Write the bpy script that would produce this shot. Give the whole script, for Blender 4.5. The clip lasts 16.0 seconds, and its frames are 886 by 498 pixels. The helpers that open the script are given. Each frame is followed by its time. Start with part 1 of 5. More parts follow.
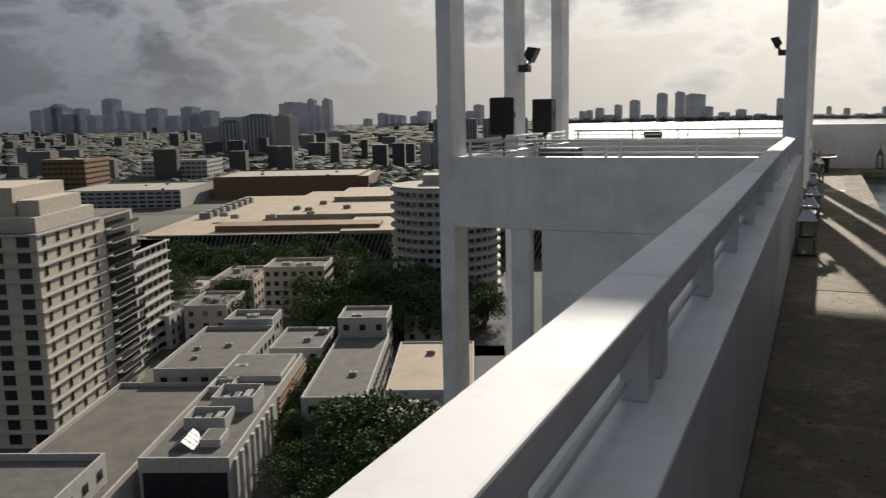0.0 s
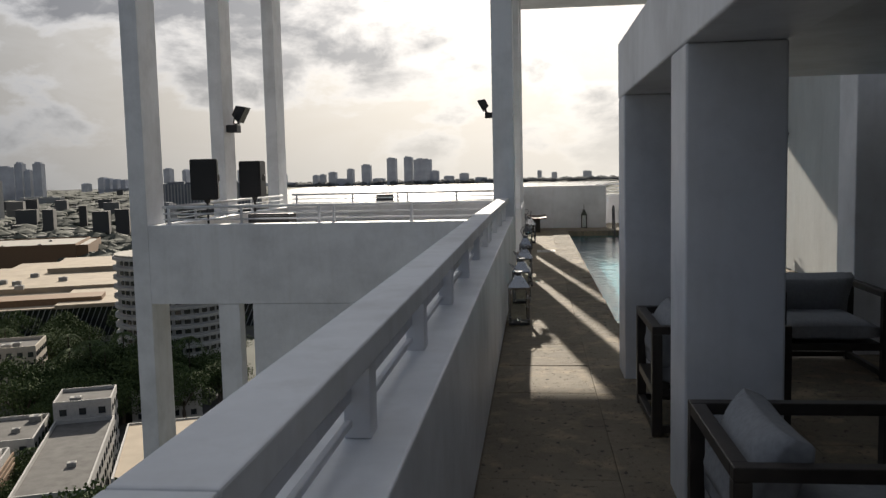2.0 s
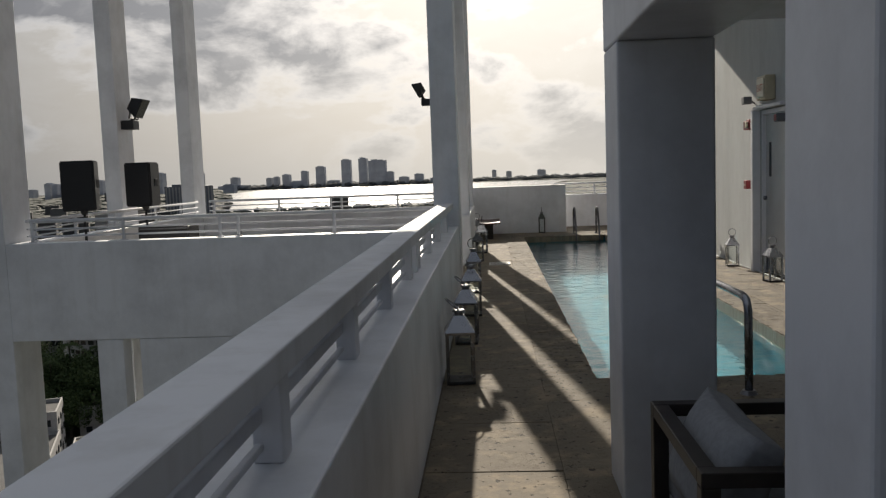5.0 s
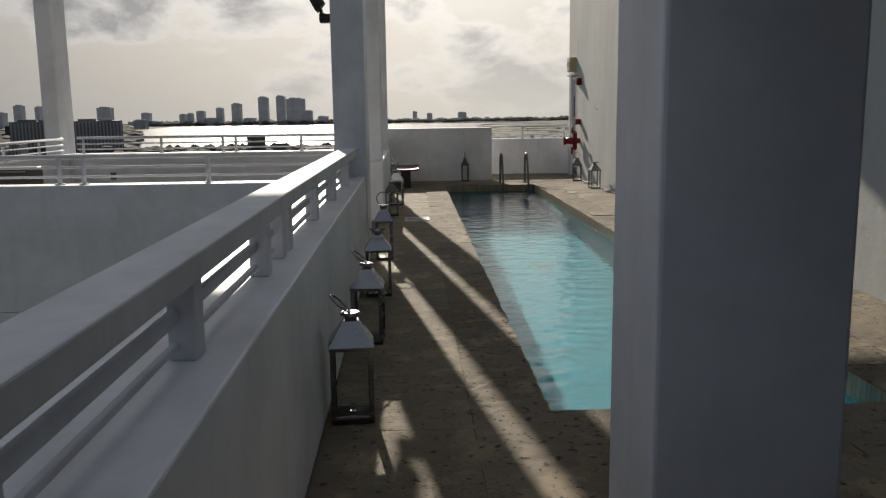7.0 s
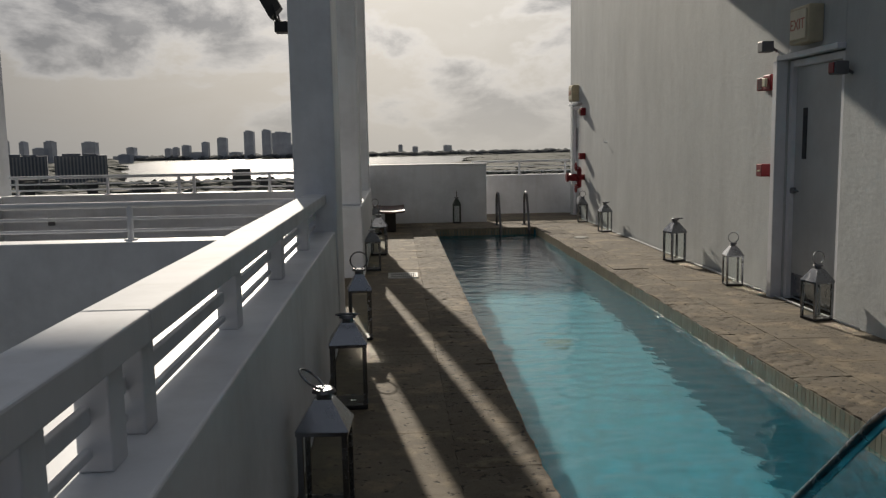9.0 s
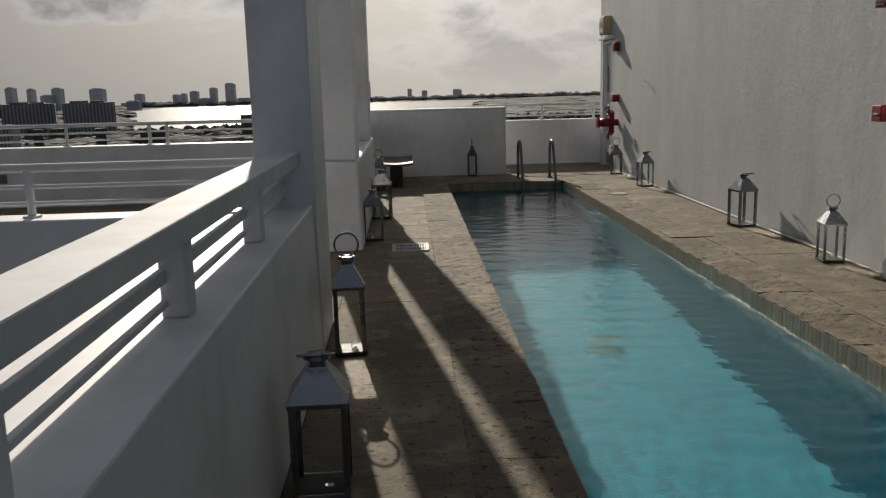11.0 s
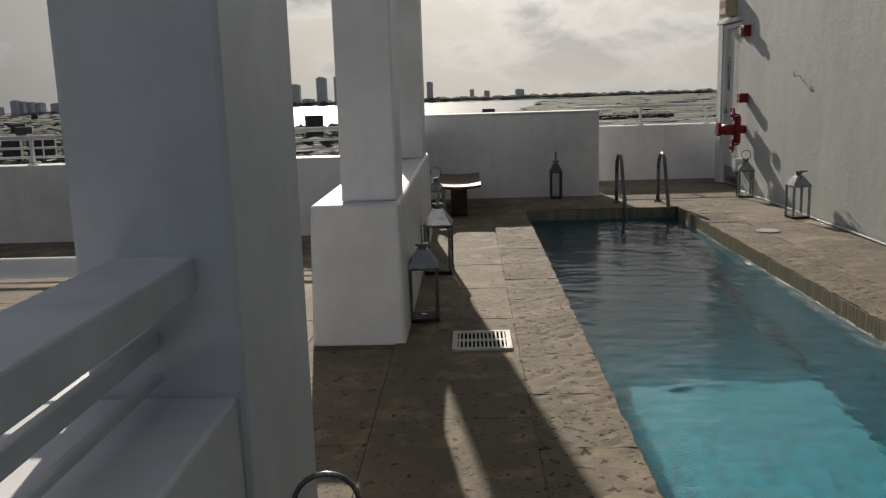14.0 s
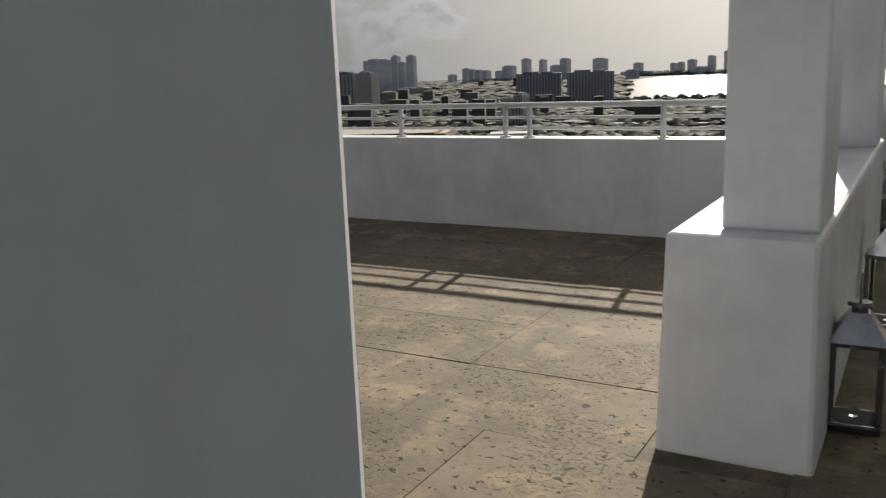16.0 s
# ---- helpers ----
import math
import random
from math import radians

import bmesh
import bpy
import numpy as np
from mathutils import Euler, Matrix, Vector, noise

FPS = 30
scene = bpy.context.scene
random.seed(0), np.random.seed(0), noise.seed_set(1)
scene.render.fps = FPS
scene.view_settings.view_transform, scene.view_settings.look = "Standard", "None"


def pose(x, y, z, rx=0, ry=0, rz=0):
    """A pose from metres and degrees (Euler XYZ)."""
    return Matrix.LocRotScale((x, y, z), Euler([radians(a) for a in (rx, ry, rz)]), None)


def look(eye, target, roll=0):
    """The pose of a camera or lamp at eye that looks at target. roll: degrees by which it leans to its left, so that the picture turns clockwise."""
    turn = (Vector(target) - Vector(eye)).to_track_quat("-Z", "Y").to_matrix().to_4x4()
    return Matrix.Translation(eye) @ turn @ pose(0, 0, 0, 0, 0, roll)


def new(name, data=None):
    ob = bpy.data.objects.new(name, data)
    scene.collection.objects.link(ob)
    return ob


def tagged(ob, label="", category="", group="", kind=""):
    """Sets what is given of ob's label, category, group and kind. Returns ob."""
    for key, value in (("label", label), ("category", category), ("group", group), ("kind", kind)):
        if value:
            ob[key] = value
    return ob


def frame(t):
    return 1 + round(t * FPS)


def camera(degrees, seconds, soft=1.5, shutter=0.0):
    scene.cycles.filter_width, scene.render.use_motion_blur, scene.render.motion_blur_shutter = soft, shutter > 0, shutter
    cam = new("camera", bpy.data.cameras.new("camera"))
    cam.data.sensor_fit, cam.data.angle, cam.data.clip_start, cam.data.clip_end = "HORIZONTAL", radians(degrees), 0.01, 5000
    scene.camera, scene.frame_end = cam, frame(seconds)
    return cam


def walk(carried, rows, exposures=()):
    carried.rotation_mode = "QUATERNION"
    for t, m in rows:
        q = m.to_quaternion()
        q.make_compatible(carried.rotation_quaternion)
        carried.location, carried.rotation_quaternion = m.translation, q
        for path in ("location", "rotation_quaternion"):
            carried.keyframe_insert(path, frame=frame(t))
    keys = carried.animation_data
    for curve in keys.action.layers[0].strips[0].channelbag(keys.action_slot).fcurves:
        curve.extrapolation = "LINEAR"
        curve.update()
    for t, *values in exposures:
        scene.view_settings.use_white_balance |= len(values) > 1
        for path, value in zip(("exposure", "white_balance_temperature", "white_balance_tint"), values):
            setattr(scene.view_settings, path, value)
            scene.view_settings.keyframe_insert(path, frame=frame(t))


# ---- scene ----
cam = camera(55.5, 16.0, soft=1.3, shutter=0.12)
PATH = [
    (0, (0.201, -4.985, 1.524), (-0.608, -3.184, 1.207), -1.2),
    (0.5, (0.223, -4.801, 1.507), (-0.3, -2.897, 1.192), -1.3),
    (1, (0.3, -4.547, 1.525), (-0.13, -2.621, 1.204), -1.4),
    (1.5, (0.282, -4.177, 1.479), (0.058, -2.214, 1.17), -1.0),
    (2, (0.268, -3.792, 1.495), (0.05, -1.813, 1.313), -1.3),
    (2.5, (0.305, -3.434, 1.549), (-0.079, -1.472, 1.594), 0.0),
    (3, (0.269, -3.08, 1.564), (-0.082, -1.12, 1.748), -1.0),
    (3.5, (0.267, -2.733, 1.556), (-0.13, -0.778, 1.693), -2.7),
    (4, (0.313, -2.302, 1.54), (-0.09, -0.343, 1.532), -3.0),
    (4.5, (0.291, -1.873, 1.518), (0.081, 0.113, 1.403), -2.5),
    (5, (0.342, -1.43, 1.481), (0.227, 0.558, 1.297), -2.1),
    (7.5, (0.401, 1.045, 1.435), (0.492, 3.014, 1.095), -0.5),
    (8, (0.409, 1.541, 1.443), (0.497, 3.508, 1.095), -0.3),
    (8.5, (0.365, 2.042, 1.453), (0.501, 4.014, 1.146), -1.5),
    (9, (0.413, 2.493, 1.45), (0.52, 4.474, 1.201), -1.0),
    (9.5, (0.424, 2.919, 1.424), (0.547, 4.894, 1.138), -0.5),
    (10, (0.475, 3.386, 1.41), (0.56, 5.357, 1.086), -1.5),
    (12.5, (0.4, 5.713, 1.401), (0.449, 7.67, 0.992), -0.6),
    (13, (0.381, 6.225, 1.387), (0.405, 8.194, 1.037), 0.3),
    (13.5, (0.361, 6.701, 1.405), (0.41, 8.673, 1.074), -1.4),
    (14, (0.415, 7.195, 1.388), (0.349, 9.159, 1.016), -1.8),
    (14.5, (0.418, 7.655, 1.37), (0.26, 9.61, 0.976), -1.0),
    (15, (0.436, 8.098, 1.361), (-0.019, 10.012, 0.997), -1.8),
    (15.5, (0.392, 8.535, 1.333), (-0.330, 10.365, 0.967), -1.2),
    (16, (0.295, 8.935, 1.345), (-0.692, 10.630, 0.932), -2.2),
]
walk(cam, [(t, look(eye, target, roll)) for t, eye, target, roll in PATH],
     ((0.0, 0.02), (0.5, -0.10), (1.0, 0.02), (1.5, 0.17), (2.0, 0.23), (2.5, -0.21), (3.0, -0.59), (3.5, -0.69), (4.0, -0.57), (4.5, -0.48), (5.0, -0.03), (7.5, -0.20), (8.0, -0.30), (8.5, -0.43), (9.0, -0.49), (9.5, -0.55), (10.0, -0.60), (12.5, 0.04), (13.0, 0.14), (13.5, 0.01), (14.0, -0.30), (14.5, -0.32), (15.0, -0.34), (15.5, -0.05), (16.0, 0.11)))

# ---- light ----
SUN_ELEVATION = radians(24.7)
SUN_TURN = radians(8.8)          # to the left of the pool's long axis
SUN_DIR = Vector((-math.sin(SUN_TURN) * math.cos(SUN_ELEVATION), math.cos(SUN_TURN) * math.cos(SUN_ELEVATION), math.sin(SUN_ELEVATION)))


def sky_world():
    world = bpy.data.worlds.new("sky")
    scene.world = world
    world.use_nodes = True
    nt = world.node_tree
    nt.nodes.clear()

    def node(kind, **values):
        n = nt.nodes.new(kind)
        for key, value in values.items():
            n.inputs[key].default_value = value
        return n

    def math_node(op, a, b=None, clamp=False):
        n = nt.nodes.new("ShaderNodeMath")
        n.operation, n.use_clamp = op, clamp
        for k, v in enumerate((a, b)):
            if v is None:
                continue
            if isinstance(v, (int, float)):
                n.inputs[k].default_value = v
            else:
                nt.links.new(v, n.inputs[k])
        return n.outputs[0]

    def mix(fac, a, b):
        n = nt.nodes.new("ShaderNodeMix")
        n.data_type = "RGBA"
        for k, v in ((0, fac), (6, a), (7, b)):
            if isinstance(v, (int, float, tuple)):
                n.inputs[k].default_value = v
            else:
                nt.links.new(v, n.inputs[k])
        return n.outputs[2]

    sky = nt.nodes.new("ShaderNodeTexSky")
    sky.sky_type, sky.sun_disc = "NISHITA", False
    sky.sun_elevation, sky.sun_rotation = SUN_ELEVATION, -SUN_TURN
    sky.air_density, sky.dust_density = 1.2, 2.5
    blue = nt.nodes.new("ShaderNodeMix")
    blue.data_type, blue.blend_type = "RGBA", "MULTIPLY"
    blue.inputs[0].default_value = 1.0
    nt.links.new(sky.outputs[0], blue.inputs[6])
    blue.inputs[7].default_value = (SKY, SKY, SKY, 1)

    coord = nt.nodes.new("ShaderNodeTexCoord").outputs["Generated"]
    xyz = nt.nodes.new("ShaderNodeSeparateXYZ")
    nt.links.new(coord, xyz.inputs[0])
    x, y, z = xyz.outputs
    flat = nt.nodes.new("ShaderNodeMapping")
    nt.links.new(coord, flat.inputs[0])
    flat.inputs["Location"].default_value = (0.35, 0.1, 0.22)
    flat.inputs["Scale"].default_value = (1.0, 1.0, 2.1)

    def cloud(scale, detail, rough, distort):
        n = node("ShaderNodeTexNoise", Scale=scale, Detail=detail, Roughness=rough, Distortion=distort)
        nt.links.new(flat.outputs[0], n.inputs["Vector"])
        return n.outputs["Fac"]

    large, fine, wisps = cloud(2.6, 4.0, 0.5, 0.35), cloud(6.5, 10.0, 0.58, 0.2), cloud(11.0, 8.0, 0.62, 0.5)
    both = math_node("ADD", math_node("MULTIPLY", large, 0.52), math_node("MULTIPLY", fine, 0.58))
    cover = math_node("MULTIPLY", math_node("SUBTRACT", both, 0.520), 20.0, True)
    body = math_node("MULTIPLY", math_node("SUBTRACT", both, 0.550), 13.0, True)
    # nearness to the sun
    dot = nt.nodes.new("ShaderNodeVectorMath")
    dot.operation = "DOT_PRODUCT"
    nt.links.new(coord, dot.inputs[0])
    dot.inputs[1].default_value = Vector((0.04, 0.93, 0.36)).normalized()
    near = math_node("MAXIMUM", dot.outputs["Value"], 0.0)
    wide, tight = math_node("POWER", near, 5.0), math_node("POWER", near, 40.0)
    veil = mix(wide, (0.052, 0.070, 0.106, 1), (0.96, 0.91, 0.835, 1))
    lit = mix(wide, (0.195, 0.228, 0.285, 1), (1.22, 1.15, 1.07, 1))
    core = mix(wide, (0.042, 0.054, 0.080, 1), (0.47, 0.465, 0.47, 1))
    clouds = mix(body, lit, core)
    clouds = mix(math_node("MULTIPLY", math_node("SUBTRACT", wisps, 0.46), 3.5, True), clouds, mix(0.35, clouds, lit))
    base = mix(0.90, blue.outputs[2], veil)
    base = mix(math_node("MULTIPLY", math_node("SUBTRACT", wisps, 0.44), 2.6, True), base, mix(0.35, base, lit))
    high = mix(cover, base, clouds)
    # haze over the horizon
    low = math_node("POWER", math_node("SUBTRACT", 1.0, math_node("MULTIPLY", math_node("MAXIMUM", z, 0.0), 4.5, True)), 2.0)
    haze = mix(wide, (0.080, 0.096, 0.122, 1), (0.95, 0.88, 0.77, 1))
    # unseen sky overhead: brighter cloud tones added to fill the shade
    over = math_node("MULTIPLY", math_node("SUBTRACT", z, 0.42), 1.9, True)
    high = mix(over, high, mix(cover, (0.22, 0.25, 0.30, 1), (0.36, 0.375, 0.40, 1)))
    final = mix(math_node("MULTIPLY", low, 0.85), high, haze)
    glow = nt.nodes.new("ShaderNodeMix")
    glow.data_type, glow.blend_type = "RGBA", "ADD"
    nt.links.new(tight, glow.inputs[0])
    nt.links.new(final, glow.inputs[6])
    glow.inputs[7].default_value = (0.35, 0.32, 0.27, 1)
    out = nt.nodes.new("ShaderNodeBackground")
    nt.links.new(glow.outputs[2], out.inputs[0])
    out.inputs[1].default_value = 1.04
    end = nt.nodes.new("ShaderNodeOutputWorld")
    nt.links.new(out.outputs[0], end.inputs[0])


SKY = 0.04
sky_world()
lamp = bpy.data.lights.new("sun", "SUN")
lamp.energy, lamp.angle, lamp.color = 6.0, radians(0.6), (1.0, 0.90, 0.76)
sun = new("sun", lamp)
sun.matrix_world = look(SUN_DIR * 50, (0, 0, 0))

# ---- materials ----


class Nodes:
    """A node material with short ways to add textures to it."""

    def __init__(self, name, color=(0.5, 0.5, 0.5), rough=0.6, metal=0.0):
        self.mat = bpy.data.materials.new(name)
        self.mat.use_nodes = True
        self.nt = self.mat.node_tree
        self.bsdf = self.nt.nodes["Principled BSDF"]
        self.bsdf.inputs["Base Color"].default_value = (*color, 1)
        self.bsdf.inputs["Roughness"].default_value = rough
        self.bsdf.inputs["Metallic"].default_value = metal
        self.color = color
        self.coord = self.nt.nodes.new("ShaderNodeTexCoord").outputs["Object"]

    def mapped(self, scale):
        m = self.nt.nodes.new("ShaderNodeMapping")
        m.inputs["Scale"].default_value = scale
        self.nt.links.new(self.coord, m.inputs[0])
        return m.outputs[0]

    def noise(self, scale, detail=5.0, rough=0.6, stretch=None):
        n = self.nt.nodes.new("ShaderNodeTexNoise")
        n.inputs["Scale"].default_value, n.inputs["Detail"].default_value, n.inputs["Roughness"].default_value = scale, detail, rough
        self.nt.links.new(self.mapped(stretch) if stretch else self.coord, n.inputs["Vector"])
        return n.outputs["Fac"]

    def voronoi(self, scale, feature="F1"):
        n = self.nt.nodes.new("ShaderNodeTexVoronoi")
        n.feature = feature
        n.inputs["Scale"].default_value = scale
        self.nt.links.new(self.coord, n.inputs["Vector"])
        return n.outputs["Distance"]

    def ramp(self, fac, stops):
        n = self.nt.nodes.new("ShaderNodeValToRGB")
        while len(n.color_ramp.elements) < len(stops):
            n.color_ramp.elements.new(0.5)
        for e, (p, c) in zip(n.color_ramp.elements, stops):
            e.position, e.color = p, (*c, 1) if isinstance(c, tuple) else (c, c, c, 1)
        self.nt.links.new(fac, n.inputs[0])
        return n.outputs[0]

    def mix(self, fac, a, b, blend="MIX"):
        n = self.nt.nodes.new("ShaderNodeMix")
        n.data_type, n.blend_type = "RGBA", blend
        for k, v in ((0, fac), (6, a), (7, b)):
            if isinstance(v, (int, float)):
                n.inputs[k].default_value = v if k == 0 else (v, v, v, 1)
            elif isinstance(v, tuple):
                n.inputs[k].default_value = (*v, 1)
            else:
                self.nt.links.new(v, n.inputs[k])
        return n.outputs[2]

    def base(self, socket):
        self.nt.links.new(socket, self.bsdf.inputs["Base Color"])
        return self

    def rough(self, socket):
        self.nt.links.new(socket, self.bsdf.inputs["Roughness"])
        return self

    def bump(self, socket, strength=0.3, distance=0.01):
        b = self.nt.nodes.new("ShaderNodeBump")
        b.inputs["Strength"].default_value, b.inputs["Distance"].default_value = strength, distance
        self.nt.links.new(socket, b.inputs["Height"])
        self.nt.links.new(b.outputs[0], self.bsdf.inputs["Normal"])
        return self

    def random(self):
        return self.nt.nodes.new("ShaderNodeObjectInfo").outputs["Random"]

    def island(self):
        return self.nt.nodes.new("ShaderNodeNewGeometry").outputs["Random Per Island"]


def paint(name, color, rough=0.6, bump=0.1, dirt=0.25):
    m = Nodes(name, color, rough)
    grain, blot = m.noise(60, 4), m.noise(1.3, 6, 0.65)
    streak = m.noise(2.2, 4, 0.6, (3.0, 3.0, 0.35))
    dull = tuple(c * 0.72 for c in color)
    worn = m.mix(m.ramp(blot, ((0.42, 0.0), (0.75, 1.0))), color, dull)
    worn = m.mix(m.ramp(streak, ((0.5, 0.0), (0.8, dirt))), worn, tuple(c * f for c, f in zip(color, (0.62, 0.6, 0.55))))
    m.base(worn).bump(grain, bump, 0.004)
    return m.mat


def stucco(name, color):
    m = Nodes(name, color, 0.75)
    lumps, grain, stain = m.noise(5.0, 9, 0.72), m.noise(60, 4), m.noise(1.1, 9, 0.72, (1, 1, 0.35))
    tone = m.mix(m.ramp(stain, ((0.35, 0.0), (0.72, 1.0))), color, tuple(c * f for c, f in zip(color, (0.78, 0.79, 0.80))))
    tone = m.mix(m.ramp(lumps, ((0.5, 0.0), (0.75, 0.5))), tone, tuple(c * 0.82 for c in color))
    runs = m.noise(2.6, 10, 0.78, (1, 1, 0.22))
    tone = m.mix(m.ramp(runs, ((0.50, 0.0), (0.72, 0.40))), tone, tuple(c * 0.66 for c in color))
    both = m.mix(0.10, lumps, grain)
    m.base(tone).bump(both, 0.35, 0.02)
    return m.mat


def stone(name, color, pits=1.0, pit_scale=48.0):
    m = Nodes(name, color, 0.85)
    dark = tuple(c * f for c, f in zip(color, (0.60, 0.58, 0.55)))
    pale = tuple(c * f for c, f in zip(color, (1.50, 1.44, 1.30)))
    place = m.nt.nodes.new("ShaderNodeNewGeometry").outputs["Position"]
    m.coord = place
    hue = m.mix(m.ramp(m.noise(0.9, 8, 0.7), ((0.38, 0.0), (0.60, 1.0))), color, dark)
    hue = m.mix(m.ramp(m.noise(3.6, 6, 0.65), ((0.50, 0.0), (0.62, 0.75))), hue, pale)
    hue = m.mix(m.ramp(m.noise(2.1, 9, 0.75), ((0.52, 0.0), (0.64, 0.55))), hue, dark)
    pit = m.ramp(m.noise(pit_scale, 6, 0.72), ((0.37, 0.0), (0.46, 1.0)))
    pit = m.mix(m.ramp(m.noise(1.6, 5, 0.6), ((0.46, 0.0 if pits < 2 else 0.6), (0.66, 0.9))), (1.0, 1.0, 1.0), pit)
    spots = m.ramp(m.noise(22, 3, 0.55), ((0.245 + 0.085 * pits, 0.0), (0.295 + 0.085 * pits, 1.0)))
    hue = m.mix(pit, tuple(c * 0.35 for c in color), hue)
    hue = m.mix(spots, tuple(c * 0.22 for c in color), hue)
    each = m.ramp(m.random(), ((0.0, 0.88), (1.0, 1.06)))
    both = m.mix(0.5, m.mix(1.0, pit, spots, "MULTIPLY"), m.noise(9, 8, 0.7))
    m.base(m.mix(1.0, hue, each, "MULTIPLY")).bump(both, min(1.0, 0.75 * pits), 0.014 * pits)
    return m.mat


def metal(name, color, rough):
    m = Nodes(name, color, rough, 1.0)
    m.rough(m.ramp(m.noise(14, 5), ((0.3, rough * 0.7), (0.8, min(1.0, rough * 1.8)))))
    return m.mat


def plain(name, color, rough=0.5, scale=25.0, depth=0.25):
    m = Nodes(name, color, rough)
    m.base(m.mix(m.ramp(m.noise(scale, 5), ((0.35, 0.0), (0.7, 1.0))), color, tuple(c * (1 - depth) for c in color)))
    m.bump(m.noise(scale * 3, 3), 0.08, 0.003)
    return m.mat


def glass(name, tint=(0.95, 0.97, 0.96)):
    m = Nodes(name, tint, 0.02)
    m.bsdf.inputs["Transmission Weight"].default_value = 1.0
    m.bsdf.inputs["IOR"].default_value = 1.1
    return m.mat


WHITE = paint("white_paint", (0.76, 0.775, 0.815), 0.5)
COPING = paint("rail_paint", (0.72, 0.73, 0.76), 0.7, 0.04, 0.4)
COPING.node_tree.nodes["Principled BSDF"].inputs["Specular IOR Level"].default_value = 0.25
STUCCO = stucco("white_stucco", (0.57, 0.595, 0.60))
DECK = stone("deck_stone", (0.198, 0.164, 0.118))
CORALDECK = stone("worn_coral_stone", (0.180, 0.150, 0.110), 1.05, 60.0)
COPESTONE = stone("coral_stone", (0.172, 0.143, 0.104), 1.25, 70.0)
STEEL = metal("polished_steel", (0.25, 0.26, 0.285), 0.2)
CHROME = metal("chrome", (0.16, 0.16, 0.17), 0.30)
BLACK = plain("black_plastic", (0.015, 0.015, 0.017), 0.5)
DARKWOOD = plain("dark_wood", (0.035, 0.028, 0.024), 0.45, 12, 0.5)
REDWOOD = plain("red_brown_wood", (0.10, 0.035, 0.025), 0.45, 10, 0.4)
RED = plain("red_enamel", (0.24, 0.006, 0.014), 0.5, 8, 0.3)
CREAM = plain("cream_plastic", (0.55, 0.48, 0.33), 0.5, 8, 0.2)
DOORPAINT = paint("grey_door_paint", (0.50, 0.52, 0.53), 0.4)
CLOTH = plain("grey_cloth", (0.30, 0.31, 0.33), 0.95, 40, 0.2)
CLEAR = glass("clear_glass")
GROUT = stone("dark_grout", (0.120, 0.100, 0.074), 0.6)
TAN = paint("tan_cloth", (0.42, 0.35, 0.28), 0.8, 0.2, 0.3)
CREAMLIGHT = plain("pale_cream", (0.66, 0.60, 0.45), 0.4, 6, 0.15)
FADEDRED = plain("faded_red", (0.50, 0.16, 0.10), 0.5, 30, 0.3)
GREYMETAL = plain("grey_metal", (0.16, 0.16, 0.17), 0.45, 9, 0.3)
DARKGLASS = plain("dark_glass", (0.02, 0.025, 0.03), 0.08, 3, 0.3)
DARKMETAL = metal("tarnished_metal", (0.10, 0.11, 0.10), 0.45)
BLACKMETAL = plain("black_metal_mesh", (0.02, 0.02, 0.022), 0.6, 120, 0.6)
# black without sheen: painted shade for the gaps of the drain grate
m = Nodes("drain_shade", (0.012, 0.012, 0.011), 1.0)
m.bsdf.inputs["Specular IOR Level"].default_value = 0.0
WELLSHADE = m.mat
DRAINCOVER = plain("drain_cover", (0.07, 0.075, 0.05), 0.6, 20, 0.4)
GRATE = plain("white_grate", (0.40, 0.395, 0.37), 0.5, 14, 0.3)
POOLTILE = Nodes("pool_tile", (0.30, 0.30, 0.20), 0.35)
POOLTILE.base(POOLTILE.mix(POOLTILE.random(), (0.19, 0.17, 0.12), (0.27, 0.24, 0.17)))
POOLTILE = POOLTILE.mat
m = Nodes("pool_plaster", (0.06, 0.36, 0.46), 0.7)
# rippled sunlight on the pool floor is painted into the colour as mottle
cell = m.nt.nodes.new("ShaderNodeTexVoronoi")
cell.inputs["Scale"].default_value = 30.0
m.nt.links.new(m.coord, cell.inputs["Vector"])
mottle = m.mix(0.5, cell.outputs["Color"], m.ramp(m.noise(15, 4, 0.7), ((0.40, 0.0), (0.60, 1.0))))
caustic_tint = m.mix(mottle, (0.0005, 0.034, 0.062), (0.010, 0.235, 0.305))
m.base(m.mix(m.ramp(m.noise(2.2, 6, 0.7), ((0.35, 0.0), (0.7, 0.5))), caustic_tint, (0.005, 0.095, 0.135)))
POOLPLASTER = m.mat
m = Nodes("pool_water", (0.30, 0.83, 0.94), 0.012)
m.bsdf.inputs["Transmission Weight"].default_value = 1.0
m.bsdf.inputs["IOR"].default_value = 1.17
m.bump(m.mix(0.35, m.noise(13, 3, 0.5, (1.0, 1.7, 1.0)), m.noise(34, 2, 0.5, (1.0, 1.6, 1.0))), 0.30, 0.012)
POOLWATER = m.mat

OFFWHITE = paint("off_white_render", (0.42, 0.41, 0.395), 0.8, 0.1, 0.3)
CREAMWALL = paint("cream_render", (0.50, 0.445, 0.375), 0.8, 0.1, 0.3)
BROWNWALL = paint("brown_render", (0.22, 0.13, 0.07), 0.8, 0.1, 0.4)
GREYROOF = plain("grey_gravel_roof", (0.115, 0.11, 0.105), 0.9, 0.4, 0.4)
PARKROOF = plain("parking_deck", (0.12, 0.108, 0.096), 0.9, 0.2, 0.4)
TANROOF = plain("tan_membrane_roof", (0.38, 0.31, 0.225), 0.85, 0.12, 0.25)
PALEROOF = plain("pale_membrane_roof", (0.36, 0.335, 0.29), 0.85, 0.3, 0.3)
WINDOWGLASS = plain("window_glass", (0.025, 0.03, 0.035), 0.15, 0.6, 0.4)
